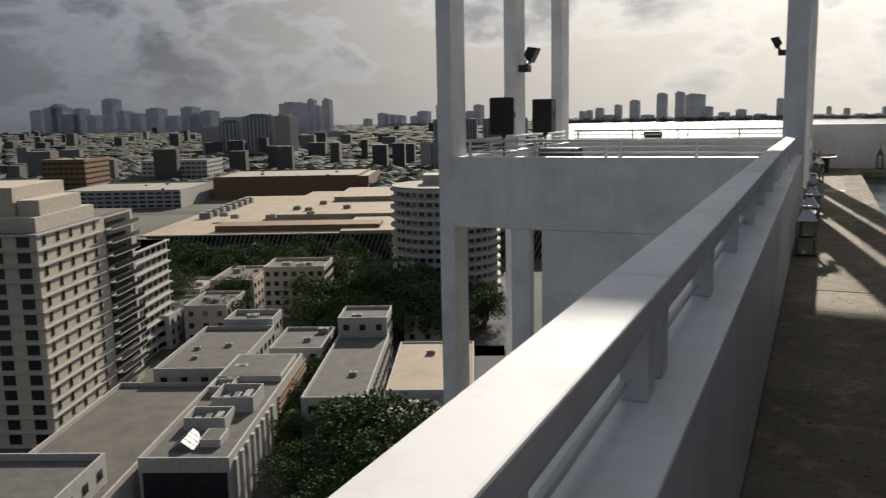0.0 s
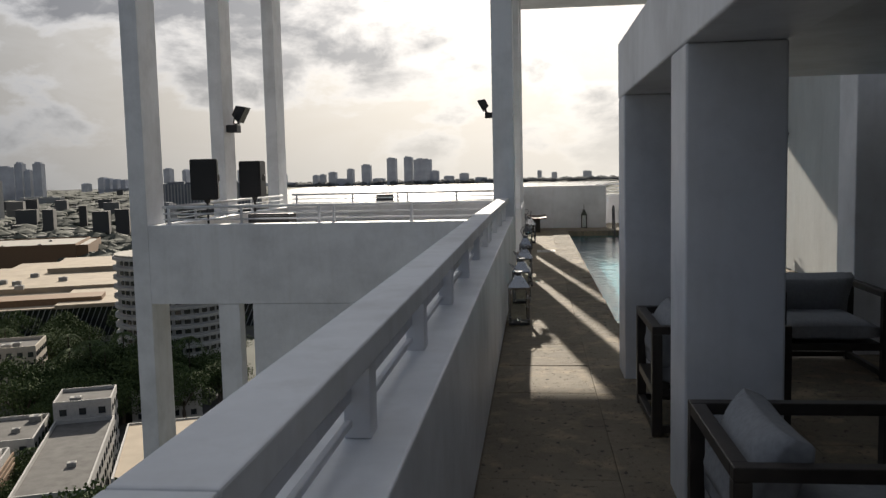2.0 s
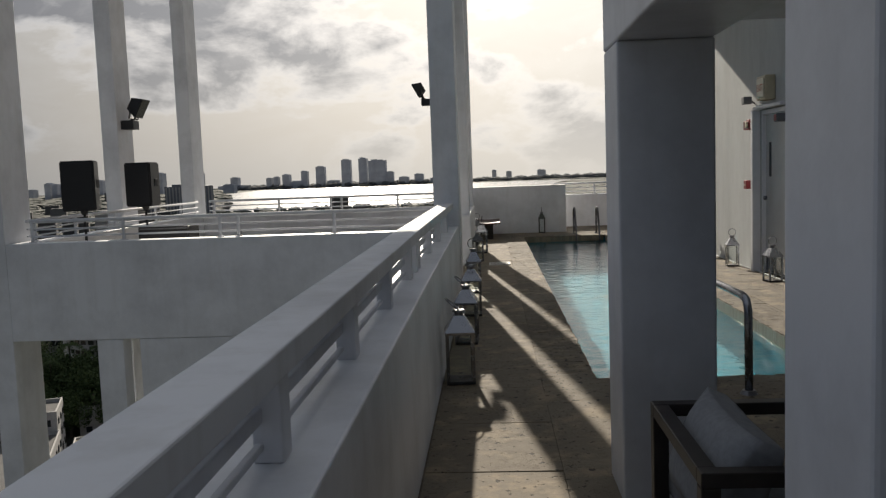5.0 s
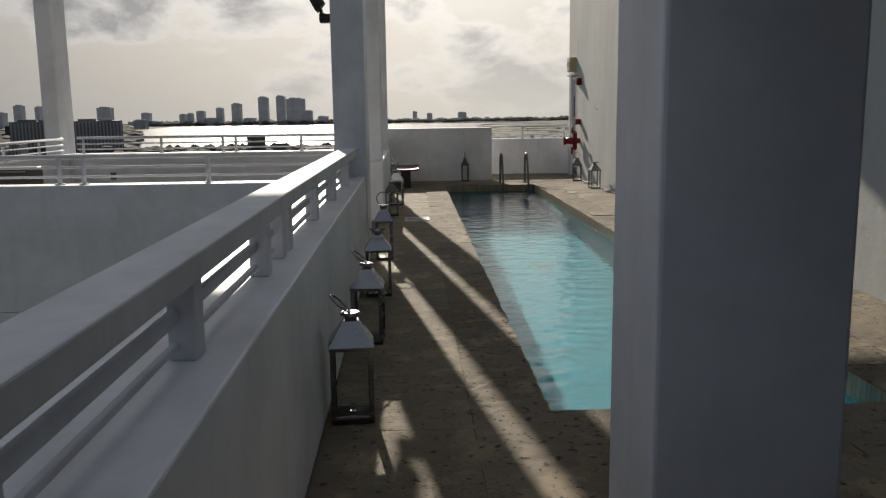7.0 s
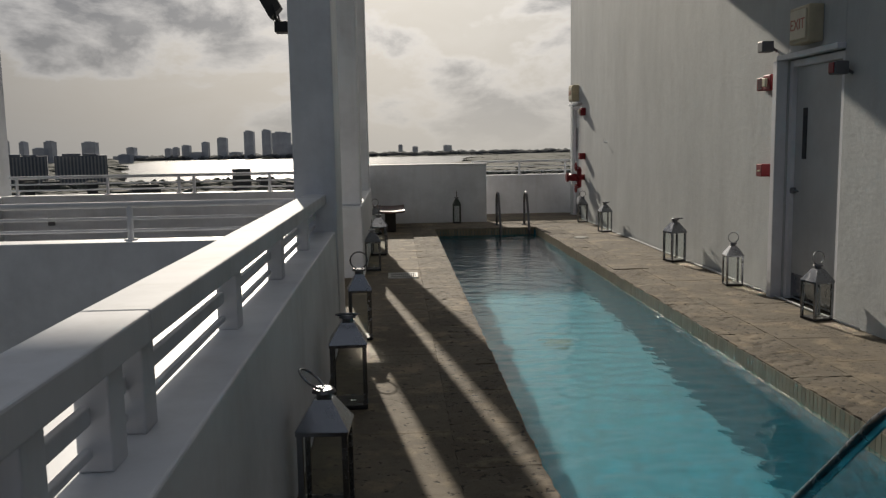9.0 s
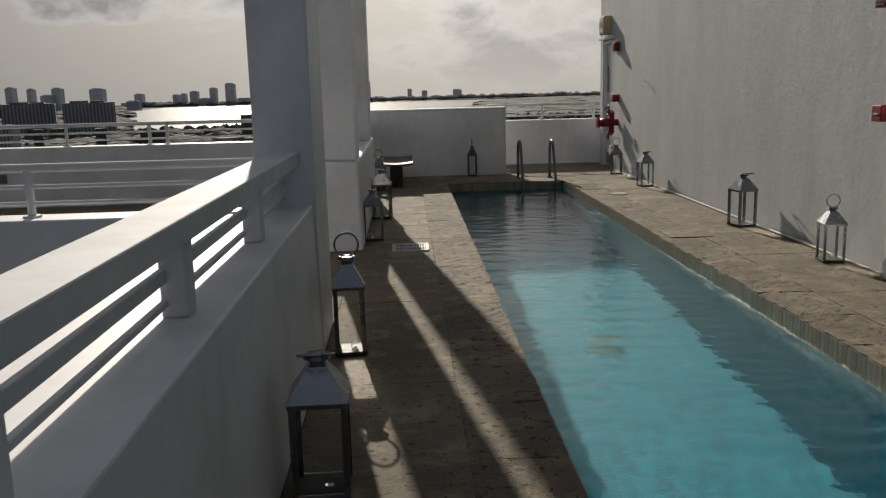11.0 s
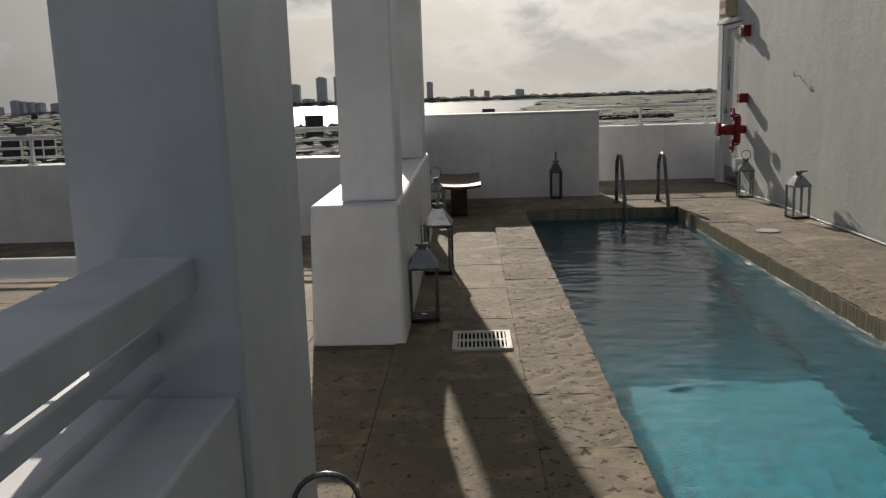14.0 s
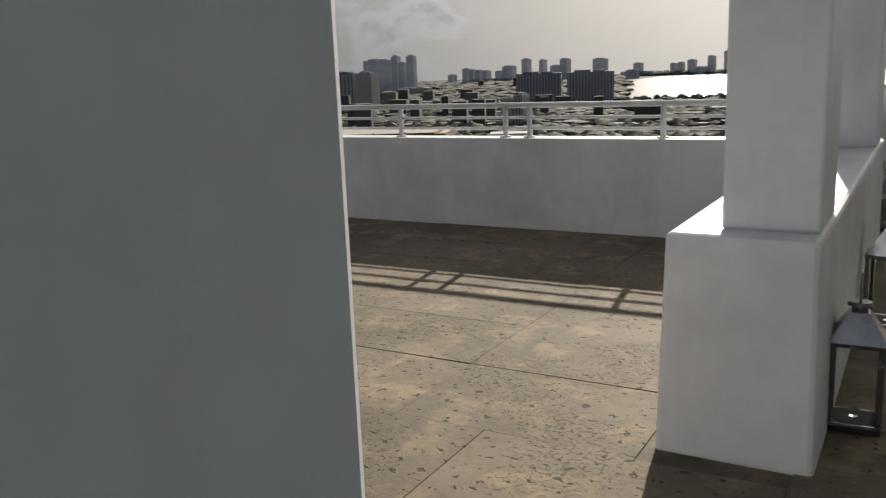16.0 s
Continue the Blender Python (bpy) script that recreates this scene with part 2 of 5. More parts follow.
PALEGLASS = plain("pale_glass", (0.10, 0.12, 0.13), 0.4, 0.8, 0.2)
PALEGLASS.node_tree.nodes["Principled BSDF"].inputs["Specular IOR Level"].default_value = 0.1
FINMETAL = plain("fin_metal", (0.30, 0.31, 0.32), 0.5, 2, 0.2)
UNITMETAL = plain("unit_metal", (0.30, 0.295, 0.28), 0.6, 2, 0.3)
ASPHALT = plain("asphalt", (0.05, 0.05, 0.052), 0.9, 0.3, 0.3)
CITYGROUND = plain("city_ground", (0.10, 0.105, 0.085), 0.95, 0.02, 0.5)
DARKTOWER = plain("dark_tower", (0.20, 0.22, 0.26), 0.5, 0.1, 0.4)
# thin haze put into the alpha: a little background shows through the walls
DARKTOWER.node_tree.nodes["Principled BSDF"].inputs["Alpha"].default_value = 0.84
# pale colour and partial alpha imitate haze over the far skyline
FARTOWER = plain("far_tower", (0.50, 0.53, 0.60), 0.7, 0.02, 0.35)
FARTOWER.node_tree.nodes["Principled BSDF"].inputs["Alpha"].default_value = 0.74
BARK = plain("bark", (0.10, 0.08, 0.06), 0.9, 5, 0.4)
m = Nodes("leaves", (0.05, 0.08, 0.03), 0.9)
m.bsdf.inputs["Specular IOR Level"].default_value = 0.2
m.base(m.mix(m.island(), (0.030, 0.052, 0.020), (0.085, 0.115, 0.042)))
LEAF = m.mat
m = Nodes("woods", (0.04, 0.06, 0.03), 0.9)
m.base(m.mix(m.island(), (0.045, 0.053, 0.040), (0.072, 0.078, 0.060)))
WOODS = m.mat
# distance haze painted in: pale grey, mostly see-through tree line
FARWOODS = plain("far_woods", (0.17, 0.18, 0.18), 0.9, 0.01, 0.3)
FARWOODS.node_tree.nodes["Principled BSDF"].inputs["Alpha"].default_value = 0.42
m = Nodes("far_houses", (0.4, 0.4, 0.38), 0.85)
m.base(m.ramp(m.island(), ((0.0, (0.055, 0.055, 0.054)), (0.7, (0.09, 0.09, 0.087)), (1.0, (0.20, 0.197, 0.19)))))
FARHOUSES = m.mat
m = Nodes("bay_water", (0.05, 0.065, 0.075), 0.22)
m.bump(m.noise(0.06, 5, 0.6), 0.5, 3.0)
BAYWATER = m.mat

# ---- small builders ----


def box(bm, x0, x1, y0, y1, z0, z1, bevel=0.0):
    made = bmesh.ops.create_cube(bm, size=1.0, matrix=Matrix.Translation(((x0 + x1) / 2, (y0 + y1) / 2, (z0 + z1) / 2)) @ Matrix.Diagonal((x1 - x0, y1 - y0, z1 - z0, 1)))
    if bevel:
        edges = list({e for v in made["verts"] for e in v.link_edges})
        bmesh.ops.bevel(bm, geom=edges, offset=bevel, segments=2, affect="EDGES", profile=0.5)
    return bm


def tube(bm, points, radius, sides=8, closed=False):
    """A round bar along points."""
    pts = [Vector(p) for p in points]
    n = len(pts)
    rings = []
    for k, p in enumerate(pts):
        a = pts[k - 1] if k or closed else p
        b = pts[(k + 1) % n] if k < n - 1 or closed else p
        d = (b - a).normalized()
        side = d.cross(Vector((0, 0, 1)))
        side = side.normalized() if side.length > 1e-3 else Vector((1, 0, 0))
        over = side.cross(d).normalized()
        rings.append([bm.verts.new(p + radius * (math.cos(t) * side + math.sin(t) * over)) for t in (2 * math.pi * i / sides for i in range(sides))])
    for k in range(n if closed else n - 1):
        r, s = rings[k], rings[(k + 1) % n]
        for i in range(sides):
            f = bm.faces.new((r[i], r[(i + 1) % sides], s[(i + 1) % sides], s[i]))
            f.smooth = True
    if not closed:
        bm.faces.new(rings[0]), bm.faces.new(rings[-1][::-1])
    return bm


def cone(bm, centre, r0, r1, depth, axis="z", sides=16):
    turn = {"z": Matrix.Identity(4), "x": Matrix.Rotation(radians(90), 4, "Y"), "y": Matrix.Rotation(radians(-90), 4, "X")}[axis]
    bmesh.ops.create_cone(bm, cap_ends=True, segments=sides, radius1=r0, radius2=r1, depth=depth, matrix=Matrix.Translation(centre) @ turn)
    return bm


def mesh_of(name, bm, material, keep=False):
    keep or bmesh.ops.recalc_face_normals(bm, faces=bm.faces[:])
    me = bpy.data.meshes.new(name)
    bm.to_mesh(me)
    bm.free()
    if material:
        me.materials.append(material)
    return me


def part(name, bm, material, parent, label=""):
    ob = new(name, mesh_of(name, bm, material))
    ob.parent = parent
    return tagged(ob, label)


def solid(name, bm, material, label="", category="", group="", kind="", keep=False):
    return tagged(new(name, mesh_of(name, bm, material, keep)), label, category, group, kind)


def thing(name, place, label, category, group="", kind="", turn=0.0):
    ob = new(name)
    ob.matrix_world = pose(*place, 0, 0, turn)
    ob.empty_display_size = 0.1
    return tagged(ob, label, category, group, kind)


B = bmesh.new

# ---- the roof deck ----
WALL_X = 3.90          # the tall wall beside the pool
WATER = -0.115


def wall_box(name, sizes, material, label, bevel=0.008, category="wall"):
    bm = B()
    box(bm, *sizes, bevel)
    return solid(name, bm, material, label, category, kind="structure")


# bed under the paving, open where the pool lies
bm = B()
for x0, x1, y0, y1 in ((-5.9, -0.1, 8.95, 15.6), (-0.1, 0.99, -12.0, 19.8), (0.99, 9.0, -12.0, 4.37),
                       (2.83, 9.0, 4.37, 16.80), (0.99, 9.0, 16.80, 19.8)):
    box(bm, x0, x1, y0, y1, -0.40, -0.008)
floor = solid("floor", bm, GROUT, "weathered beige coral stone terrace floor", "floor", kind="structure")

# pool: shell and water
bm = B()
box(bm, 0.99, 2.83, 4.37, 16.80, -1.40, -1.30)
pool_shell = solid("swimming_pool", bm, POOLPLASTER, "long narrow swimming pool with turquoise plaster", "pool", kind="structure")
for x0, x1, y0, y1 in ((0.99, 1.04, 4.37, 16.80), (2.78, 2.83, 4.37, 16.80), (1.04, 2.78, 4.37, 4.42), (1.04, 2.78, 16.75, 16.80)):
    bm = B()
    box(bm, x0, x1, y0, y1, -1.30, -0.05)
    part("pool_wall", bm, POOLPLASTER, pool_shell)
bm = B()
nx, ny = 80, 600
grid = [[bm.verts.new((1.041 + 1.738 * min(1.0, max(0.0, (i - 0.8) / (nx - 1.6))), 4.421 + 12.328 * j / ny, WATER
                       + (0.007 if i in (0, nx) else 0.0) + 0.0060 * noise.noise((1.74 * i / nx * 4.6, 12.45 * j / ny * 8.5, 0.3))
                       + 0.0034 * noise.noise((1.74 * i / nx * 13, 12.45 * j / ny * 19, 4.0)))) for j in range(ny + 1)] for i in range(nx + 1)]
for i in range(nx):
    for j in range(ny):
        bm.faces.new((grid[i][j], grid[i + 1][j], grid[i + 1][j + 1], grid[i][j + 1])).smooth = True
water = solid("water", bm, POOLWATER, "rippled turquoise pool water", "water", kind="structure", keep=True)
water.visible_shadow = False

bm = B()
cone(bm, (1.99, 10.68, -1.292), 0.16, 0.13, 0.016, sides=28)
part("floor_drain", bm, DRAINCOVER, pool_shell, "dull brown round drain cover")

# parapet beside the walkway
wall_box("parapet", (-0.50, -0.020, -12.0, 8.74, -0.6, 0.815), WHITE, "white painted parapet wall with a flat ledge")
parapet = bpy.data.objects["parapet"]
for v in parapet.data.vertices:          # its inner face leans back a little
    if v.co.z > 0.5 and v.co.x > -0.2:
        v.co.x -= 0.027
# columns and slabs
COLUMN_LABEL = "white painted square concrete column"
for x0, x1, y0, y1, z0, z1 in ((-0.340, -0.030, 8.743, 9.38, -0.3, 6.825), (-6.07, -5.79, 8.85, 9.50, -22.0, 6.825),
                               (-6.09, -5.81, 12.40, 13.00, -22.0, 6.825), (-6.08, -5.80, 15.85, 16.50, -22.0, 6.825)):
    bm = B()
    box(bm, x0, x1, y0, y1, z0, z1, 0.012)
    solid("column", bm, WHITE, COLUMN_LABEL, "column", "columns of the open frame", "structure")
wall_box("roof_slab", (-6.1, -0.06, 9.2, 16.5, 6.83, 6.88), WHITE, "white painted concrete roof slab on columns", category="roof")
# out of view, added only to keep the sun off the portal beam
wall_box("sun_blocker", (-1.45, -0.06, 9.25, 9.45, 6.883, 8.4), WHITE, "unseen wall on the roof slab, added to shade the portal beam", category="wall")
wall_box("canopy_slab", (-0.40, WALL_X - 0.003, 8.6, 16.4, 5.23, 5.40), WHITE, "white painted concrete canopy slab over the pool", category="roof")
# speakers' terrace
wall_box("wall_terrace_front", (-5.788, -0.342, 8.85, 9.10, -0.49, 0.76), WHITE, "white painted terrace parapet wall")
wall_box("wall_below", (-4.14, -0.342, 8.853, 9.10, -40, -0.494), WHITE, "white painted building wall")
bm = B()
box(bm, -4.70, -4.36, 8.86, 9.10, -40, -0.494, 0.01)
solid("column", bm, WHITE, COLUMN_LABEL, "column", "columns of the open frame", "structure")
wall_box("wall_terrace_back", (-5.50, -0.4, 15.45, 15.70, -0.5, 0.77), WHITE, "white painted terrace parapet wall")
wall_box("wall_terrace_side", (-5.75, -5.50, 9.10, 15.70, -0.5, 0.76), WHITE, "white painted terrace parapet wall")
# low wall with two columns
bm = B()
box(bm, -0.455, 0.03, 11.70, 15.40, -0.02, 0.79, 0.02)
for v in bm.verts:                       # it spreads a little to its foot
    if v.co.z < 0.3:
        v.co.x += -0.03 if v.co.x < -0.2 else 0.012
        v.co.y += 0.02 if v.co.y < 12 else 0.0
solid("pedestal_wall", bm, WHITE, "white painted low wall under columns", "wall", kind="structure")
for y0, y1 in ((11.82, 12.25), (14.75, 15.20)):
    bm = B()
    box(bm, -0.295, 0.015, y0, y1, 0.788, 5.227, 0.012)
    solid("column", bm, WHITE, COLUMN_LABEL, "column", "columns of the open frame", "structure")
wall_box("wall_back", (-0.4, 2.07, 17.95, 18.4, -0.02, 1.05), WHITE, "white painted wall block", 0.015)
wall_box("wall_back_coping", (-0.41, 2.08, 17.94, 18.41, 1.05, 1.075), COPING, "white painted coping", 0.006)
wall_box("wall_far", (1.9, 4.2, 19.60, 19.85, -0.02, 0.79), WHITE, "white painted parapet wall", 0.015)
wall_box("wall_behind_columns", (-0.4, -0.15, 15.70, 17.95, -0.02, 0.79), WHITE, "white painted parapet wall", 0.015)
# tall wall with two door recesses
for name, y0, y1, z0, z1 in (("wall_right", 9.90, 18.25, -0.02, 8.0), ("wall_right_near", -12.0, 8.95, -0.02, 8.0),
                             ("wall_over_door", 8.95, 9.90, 2.13, 8.0), ("wall_over_door", 18.25, 19.05, 2.13, 8.0), ("wall_end", 19.05, 19.25, -0.02, 8.0)):
    wall_box(name, (WALL_X, WALL_X + 0.3, y0, y1, z0, z1), STUCCO, "rough white stucco wall", 0.006)
for y0, y1 in ((8.95, 9.90), (18.25, 19.05)):
    wall_box("wall_recess", (WALL_X + 0.2, WALL_X + 0.3, y0, y1, -0.02, 2.13), STUCCO, "shaded wall behind a door", 0.0)
# portal of the lounge
for y0, y1 in ((2.20, 2.58), (-0.20, 0.18), (-2.64, -2.25), (-5.1, -4.7)):
    bm = B()
    box(bm, 0.89, 1.30, y0, y1, -0.02, 1.998, 0.01)
    solid("portal_pillar", bm, WHITE, "white painted square concrete pillar", "pillar", "pillars of the portal", "structure")
bm = B()
box(bm, 2.72, 3.08, 3.00, 3.38, -0.02, 2.398, 0.01)
solid("portal_pillar", bm, WHITE, "white painted square concrete pillar", "pillar", "pillars of the portal", "structure")
wall_box("portal_beam", (0.888, 1.302, -12.0, 2.583, 2.0, 2.4), WHITE, "white painted concrete beam over pillars", 0.01, "beam")
wall_box("ceiling", (1.303, WALL_X - 0.003, -12.0, 2.58, 2.12, 2.398), WHITE, "white painted lounge ceiling", 0.0, "ceiling")
wall_box("wall_behind", (-0.36, WALL_X, -12.3, -12.0, -0.02, 2.4), WHITE, "plain white wall closing the walkway", 0.0)
# upper storey behind the canopy's edge
wall_box("upper_wall", (2.4, WALL_X - 0.003, 10.5, 16.3, 5.402, 8.5), TAN, "beige painted upper storey wall", 0.01)


def fence_panel():
    t = thing("screen_fence", (0, 0, 5.40), "tan cloth screen fence on thin steel posts", "fence")
    for k, (x0, x1) in enumerate(((0.55, 0.9), (0.92, 1.75), (1.77, 2.6), (2.62, 3.6))):
        bm = B()
        box(bm, x0, x1, 8.70, 8.715, 0.05, 1.6)
        part("screen", bm, TAN, t)
    for x in (0.06, 0.91, 1.76, 2.61, 3.62):
        bm = B()
        tube(bm, ((x, 8.70, 0), (x, 8.70, 1.65)), 0.014)
        part("post", bm, STEEL, t)
    for z in (0.03, 1.62):
        bm = B()
        tube(bm, ((0.06, 8.70, z), (3.62, 8.70, z)), 0.01)
        part("bar", bm, STEEL, t)


fence_panel()

# ---- guard rails ----


def deck_rail():
    t = thing("guard_rail", (0, 0, 0), "white painted low rail with wide flat coping on the parapet", "railing")

    def drift(bm):                       # the far length leans a little towards the pool
        for v in bm.verts:
            v.co.x += 0.0075 * max(0.0, v.co.y - 4.4)
        return bm

    for y0, y1 in ((-12.0, -2.78), (-2.776, -0.568), (-0.564, 4.37), (4.374, 8.742)):
        bm = B()
        box(bm, -0.299, -0.140, y0, y1, 1.022, 1.094, 0.006)
        part("coping", drift(bm), COPING, t)
    for y in (-8.3, -7.2, -6.1, -5.03, -3.95, -2.94, -2.74, -1.67, -0.60, 0.50, 1.58, 2.68, 3.78, 4.17, 4.39, 5.46, 6.56, 7.68):
        bm = B()
        box(bm, -0.228, -0.157, y - 0.045, y + 0.045, 0.8155, 1.0235, 0.004)
        part("post", drift(bm), COPING, t)
    for x, z0, z1, d in ((-0.232, 0.912, 0.952, 0.010), (-0.232, 0.846, 0.865, 0.010)):
        bm = B()
        box(bm, x - d, x + d, -12.0, 8.742, z0, z1, 0.004)
        part("bar", drift(bm), COPING, t)


deck_rail()


def pipe_rail(label, a, b, posts, height, base):
    """A rail of round pipes from a to b on the base height; posts: shares of its length."""
    a, b = Vector((*a, base)), Vector((*b, base))
    t = thing("pipe_rail", a, label, "railing", "pipe rails on the parapets")
    along = b - a
    up = Vector((0, 0, 1))
    for h, r in ((height, 0.024), (height * 0.62, 0.012), (height * 0.28, 0.012)):
        bm = B()
        tube(bm, (up * h, along + up * h), r)
        part("bar", bm, COPING, t)
    for p in posts:
        bm = B()
        q = along * p
        tube(bm, (q, q + up * height), 0.023)
        part("post", bm, COPING, t)
        bm = B()
        cone(bm, q + up * 0.006, 0.05, 0.05, 0.012)
        part("flange", bm, COPING, t)


RAIL_LABEL = "white painted pipe railing on a parapet"
pipe_rail(RAIL_LABEL, (-5.52, 8.98), (-0.34, 8.98), (0.005, 0.235, 0.475, 0.52, 0.755, 0.985), 0.27, 0.76)
pipe_rail(RAIL_LABEL, (-5.63, 9.10), (-5.63, 15.5), (0.03, 0.2, 0.4, 0.44, 0.66, 0.85), 0.27, 0.76)
pipe_rail(RAIL_LABEL, (-5.40, 15.56), (-0.43, 15.56), (0.02, 0.29, 0.505, 0.55, 0.78, 0.99), 0.27, 0.77)
pipe_rail(RAIL_LABEL, (1.95, 19.72), (4.15, 19.72), (0.02, 0.45, 0.88, 0.97), 0.27, 0.79)

# ---- wall fittings ----


def door(y0, y1):
    mid = (y0 + y1) / 2
    t = thing("door", (WALL_X + 0.055, mid, 0), "closed grey painted steel door in a white frame", "door", "steel doors of the tall wall", "structure")
    half = (y1 - y0) / 2 - 0.005
    bm = B()
    box(bm, 0.0, 0.045, -half + 0.06, half - 0.06, 0.012, 2.055, 0.003)
    leaf = part("door_leaf", bm, DOORPAINT, t)
    bm = B()
    box(bm, -0.006, 0.0, 0.20, 0.27, 1.26, 1.70)
    part("glass_strip", bm, DARKGLASS, leaf, "narrow dark wired glass strip")
    bm = B()
    box(bm, -0.004, 0.0, -half + 0.08, half - 0.08, 0.03, 0.24)
    part("kick_plate", bm, STEEL, leaf, "dull steel kick plate")
    bm = B()
    cone(bm, (-0.02, half - 0.09, 0.98), 0.028, 0.028, 0.035, "x")
    tube(bm, ((-0.035, half - 0.09, 0.98), (-0.05, half - 0.15, 0.985), (-0.05, half - 0.24, 0.98)), 0.009)
    part("door_handle", bm, STEEL, leaf)
    for a, b, z0, z1 in ((-half, -half + 0.058, 0.0, 2.115), (half - 0.058, half, 0.0, 2.115), (-half + 0.058, half - 0.058, 2.058, 2.115)):
        bm = B()
        box(bm, -0.040, 0.05, a, b, z0, z1, 0.004)
        part("door_frame", bm, WHITE, t)
    return t


door(8.95, 9.90)
door(18.25, 19.05)
for y0, y1 in ((8.93, 9.97), (18.20, 19.07)):
    bm = B()
    box(bm, WALL_X - 0.075, WALL_X - 0.002, y0, y1, 2.125, 2.17, 0.006)
    solid("door_canopy", bm, WHITE, "thin white drip ledge over a door", "ledge", "door ledges", "structure")
# thickened jamb beside the near door
wall_box("trim", (WALL_X - 0.10, WALL_X - 0.002, 9.90, 9.985, -0.02, 2.12), WHITE, "white painted door jamb", 0.006, "trim")


def exit_sign(y, z):
    t = thing("exit_sign", (WALL_X, y, z), "weathered cream exit sign box over a door", "sign", "exit signs")
    bm = B()
    box(bm, -0.13, -0.002, -0.17, 0.17, 0, 0.30, 0.012)
    part("case", bm, CREAM, t)
    bm = B()
    box(bm, -0.142, -0.130, -0.14, 0.14, 0.03, 0.27, 0.008)
    face = part("face_plate", bm, CREAMLIGHT, t)
    curve = bpy.data.curves.new("lettering", "FONT")
    curve.body, curve.size, curve.extrude, curve.align_x, curve.align_y = "EXIT", 0.125, 0.001, "CENTER", "CENTER"
    curve.materials.append(FADEDRED)
    word = new("lettering", curve)
    word.parent = face
    word.matrix_basis = Matrix.Translation((-0.1435, 0, 0.15)) @ Matrix(((0, 0, -1, 0), (-1, 0, 0, 0), (0, 1, 0, 0), (0, 0, 0, 1)))


exit_sign(9.46, 2.22)
exit_sign(18.62, 2.20)


def horn(y, z, grille=True):
    t = thing("alarm_horn", (WALL_X, y, z), "red enamel fire alarm horn with strobe on the stucco wall", "alarm", "fire alarm horns")
    bm = B()
    box(bm, -0.09, -0.002, -0.075, 0.075, -0.07, 0.07, 0.01)
    part("case", bm, RED, t)
    bm = B()
    box(bm, -0.115, -0.09, -0.02, 0.045, -0.04, 0.04, 0.006)
    part("strobe", bm, CREAMLIGHT, t, "clear strobe lens")
    if grille:
        bm = B()
        box(bm, -0.08, -0.002, 0.10, 0.24, -0.065, 0.055, 0.008)
        g = part("grille", bm, RED, t)
        for k in range(5):
            bm = B()
            box(bm, -0.084, -0.08, 0.115, 0.225, -0.05 + k * 0.022, -0.042 + k * 0.022)
            part("slat", bm, BLACK, g)


horn(10.13, 1.95)
horn(17.95, 1.98, False)


def pull_station(y, z):
    t = thing("pull_station", (WALL_X, y, z), "red manual fire alarm pull station", "alarm", "pull stations")
    bm = B()
    box(bm, -0.11, -0.002, -0.06, 0.06, -0.058, 0.058, 0.006)
    part("case", bm, RED, t)
    bm = B()
    box(bm, -0.115, -0.1095, -0.03, 0.03, -0.012, 0.002, 0.002)
    part("handle", bm, CREAM, t, "pale pull bar")


pull_station(10.20, 1.15)
pull_station(17.95, 1.17)


def wall_camera(y, z, red=False):
    t = thing("wall_lamp" if red else "security_camera", (WALL_X, y, z),
              "small dark box lamp with a red lens on the wall" if red else "small grey box camera on a bracket", "lamp" if red else "camera")
    bm = B()
    box(bm, -0.15, -0.04, -0.055, 0.055, -0.05, 0.05, 0.01)
    part("housing", bm, GREYMETAL, t)
    bm = B()
    tube(bm, ((-0.045, 0, 0), (-0.002, -0.04, -0.045)), 0.012)
    part("bracket", bm, GREYMETAL, t)
    if red:
        bm = B()
        box(bm, -0.158, -0.15, -0.04, 0.04, -0.04, 0.04, 0.004)
        part("lens", bm, RED, t, "dark red lens")


wall_camera(10.16, 2.27)
wall_camera(8.86, 1.97, True)


def fire_valve(y, z):
    t = thing("fire_valve", (WALL_X, y, z), "red enamelled fire hose valve with two hand wheels", "valve")
    bm = B()
    tube(bm, ((-0.002, 0, 0), (-0.12, 0, 0)), 0.055, 14)
    tube(bm, ((-0.12, 0, 0), (-0.28, 0.12, 0.0)), 0.07, 14)
    tube(bm, ((-0.10, 0, 0.17), (-0.10, 0, -0.17)), 0.045, 12)
    part("pipe_body", bm, RED, t)
    bm = B()
    cone(bm, (-0.295, 0.13, 0.0), 0.085, 0.085, 0.04, "x", 18)
    part("hose_cap", bm, RED, t)
    for s in (1, -1):
        bm = B()
        c = Vector((-0.17, -0.03, 0.20 * s))
        tube(bm, [c + Vector((0.0, 0.075 * math.cos(a), 0.075 * math.sin(a))) for a in (k * math.pi / 8 for k in range(16))], 0.011, 6, True)
        for k in range(3):
            a = k * math.pi / 3
            d = Vector((0, 0.075 * math.cos(a), 0.075 * math.sin(a)))
            tube(bm, (c - d, c + d), 0.007, 6)
        tube(bm, (c, c + Vector((0.09, 0.02, -0.02 * s))), 0.012, 6)
        part("hand_wheel", bm, RED, t)


fire_valve(17.98, 0.78)
t = thing("wall_pipe", (WALL_X, 18.02, 0.33), "short round white pipe end on the wall", "pipe")
bm = B()
cone(bm, (-0.06, 0, 0), 0.085, 0.085, 0.12, "x", 20)
part("pipe_end", bm, WHITE, t)
t = thing("wall_hook", (WALL_X, 16.3, 1.42), "small bent white hook on the stucco wall", "hook")
bm = B()
tube(bm, ((-0.002, 0, 0), (-0.05, 0, -0.01), (-0.06, 0, 0.02), (-0.05, 0, 0.04)), 0.007)
part("hook", bm, WHITE, t)
bm = B()
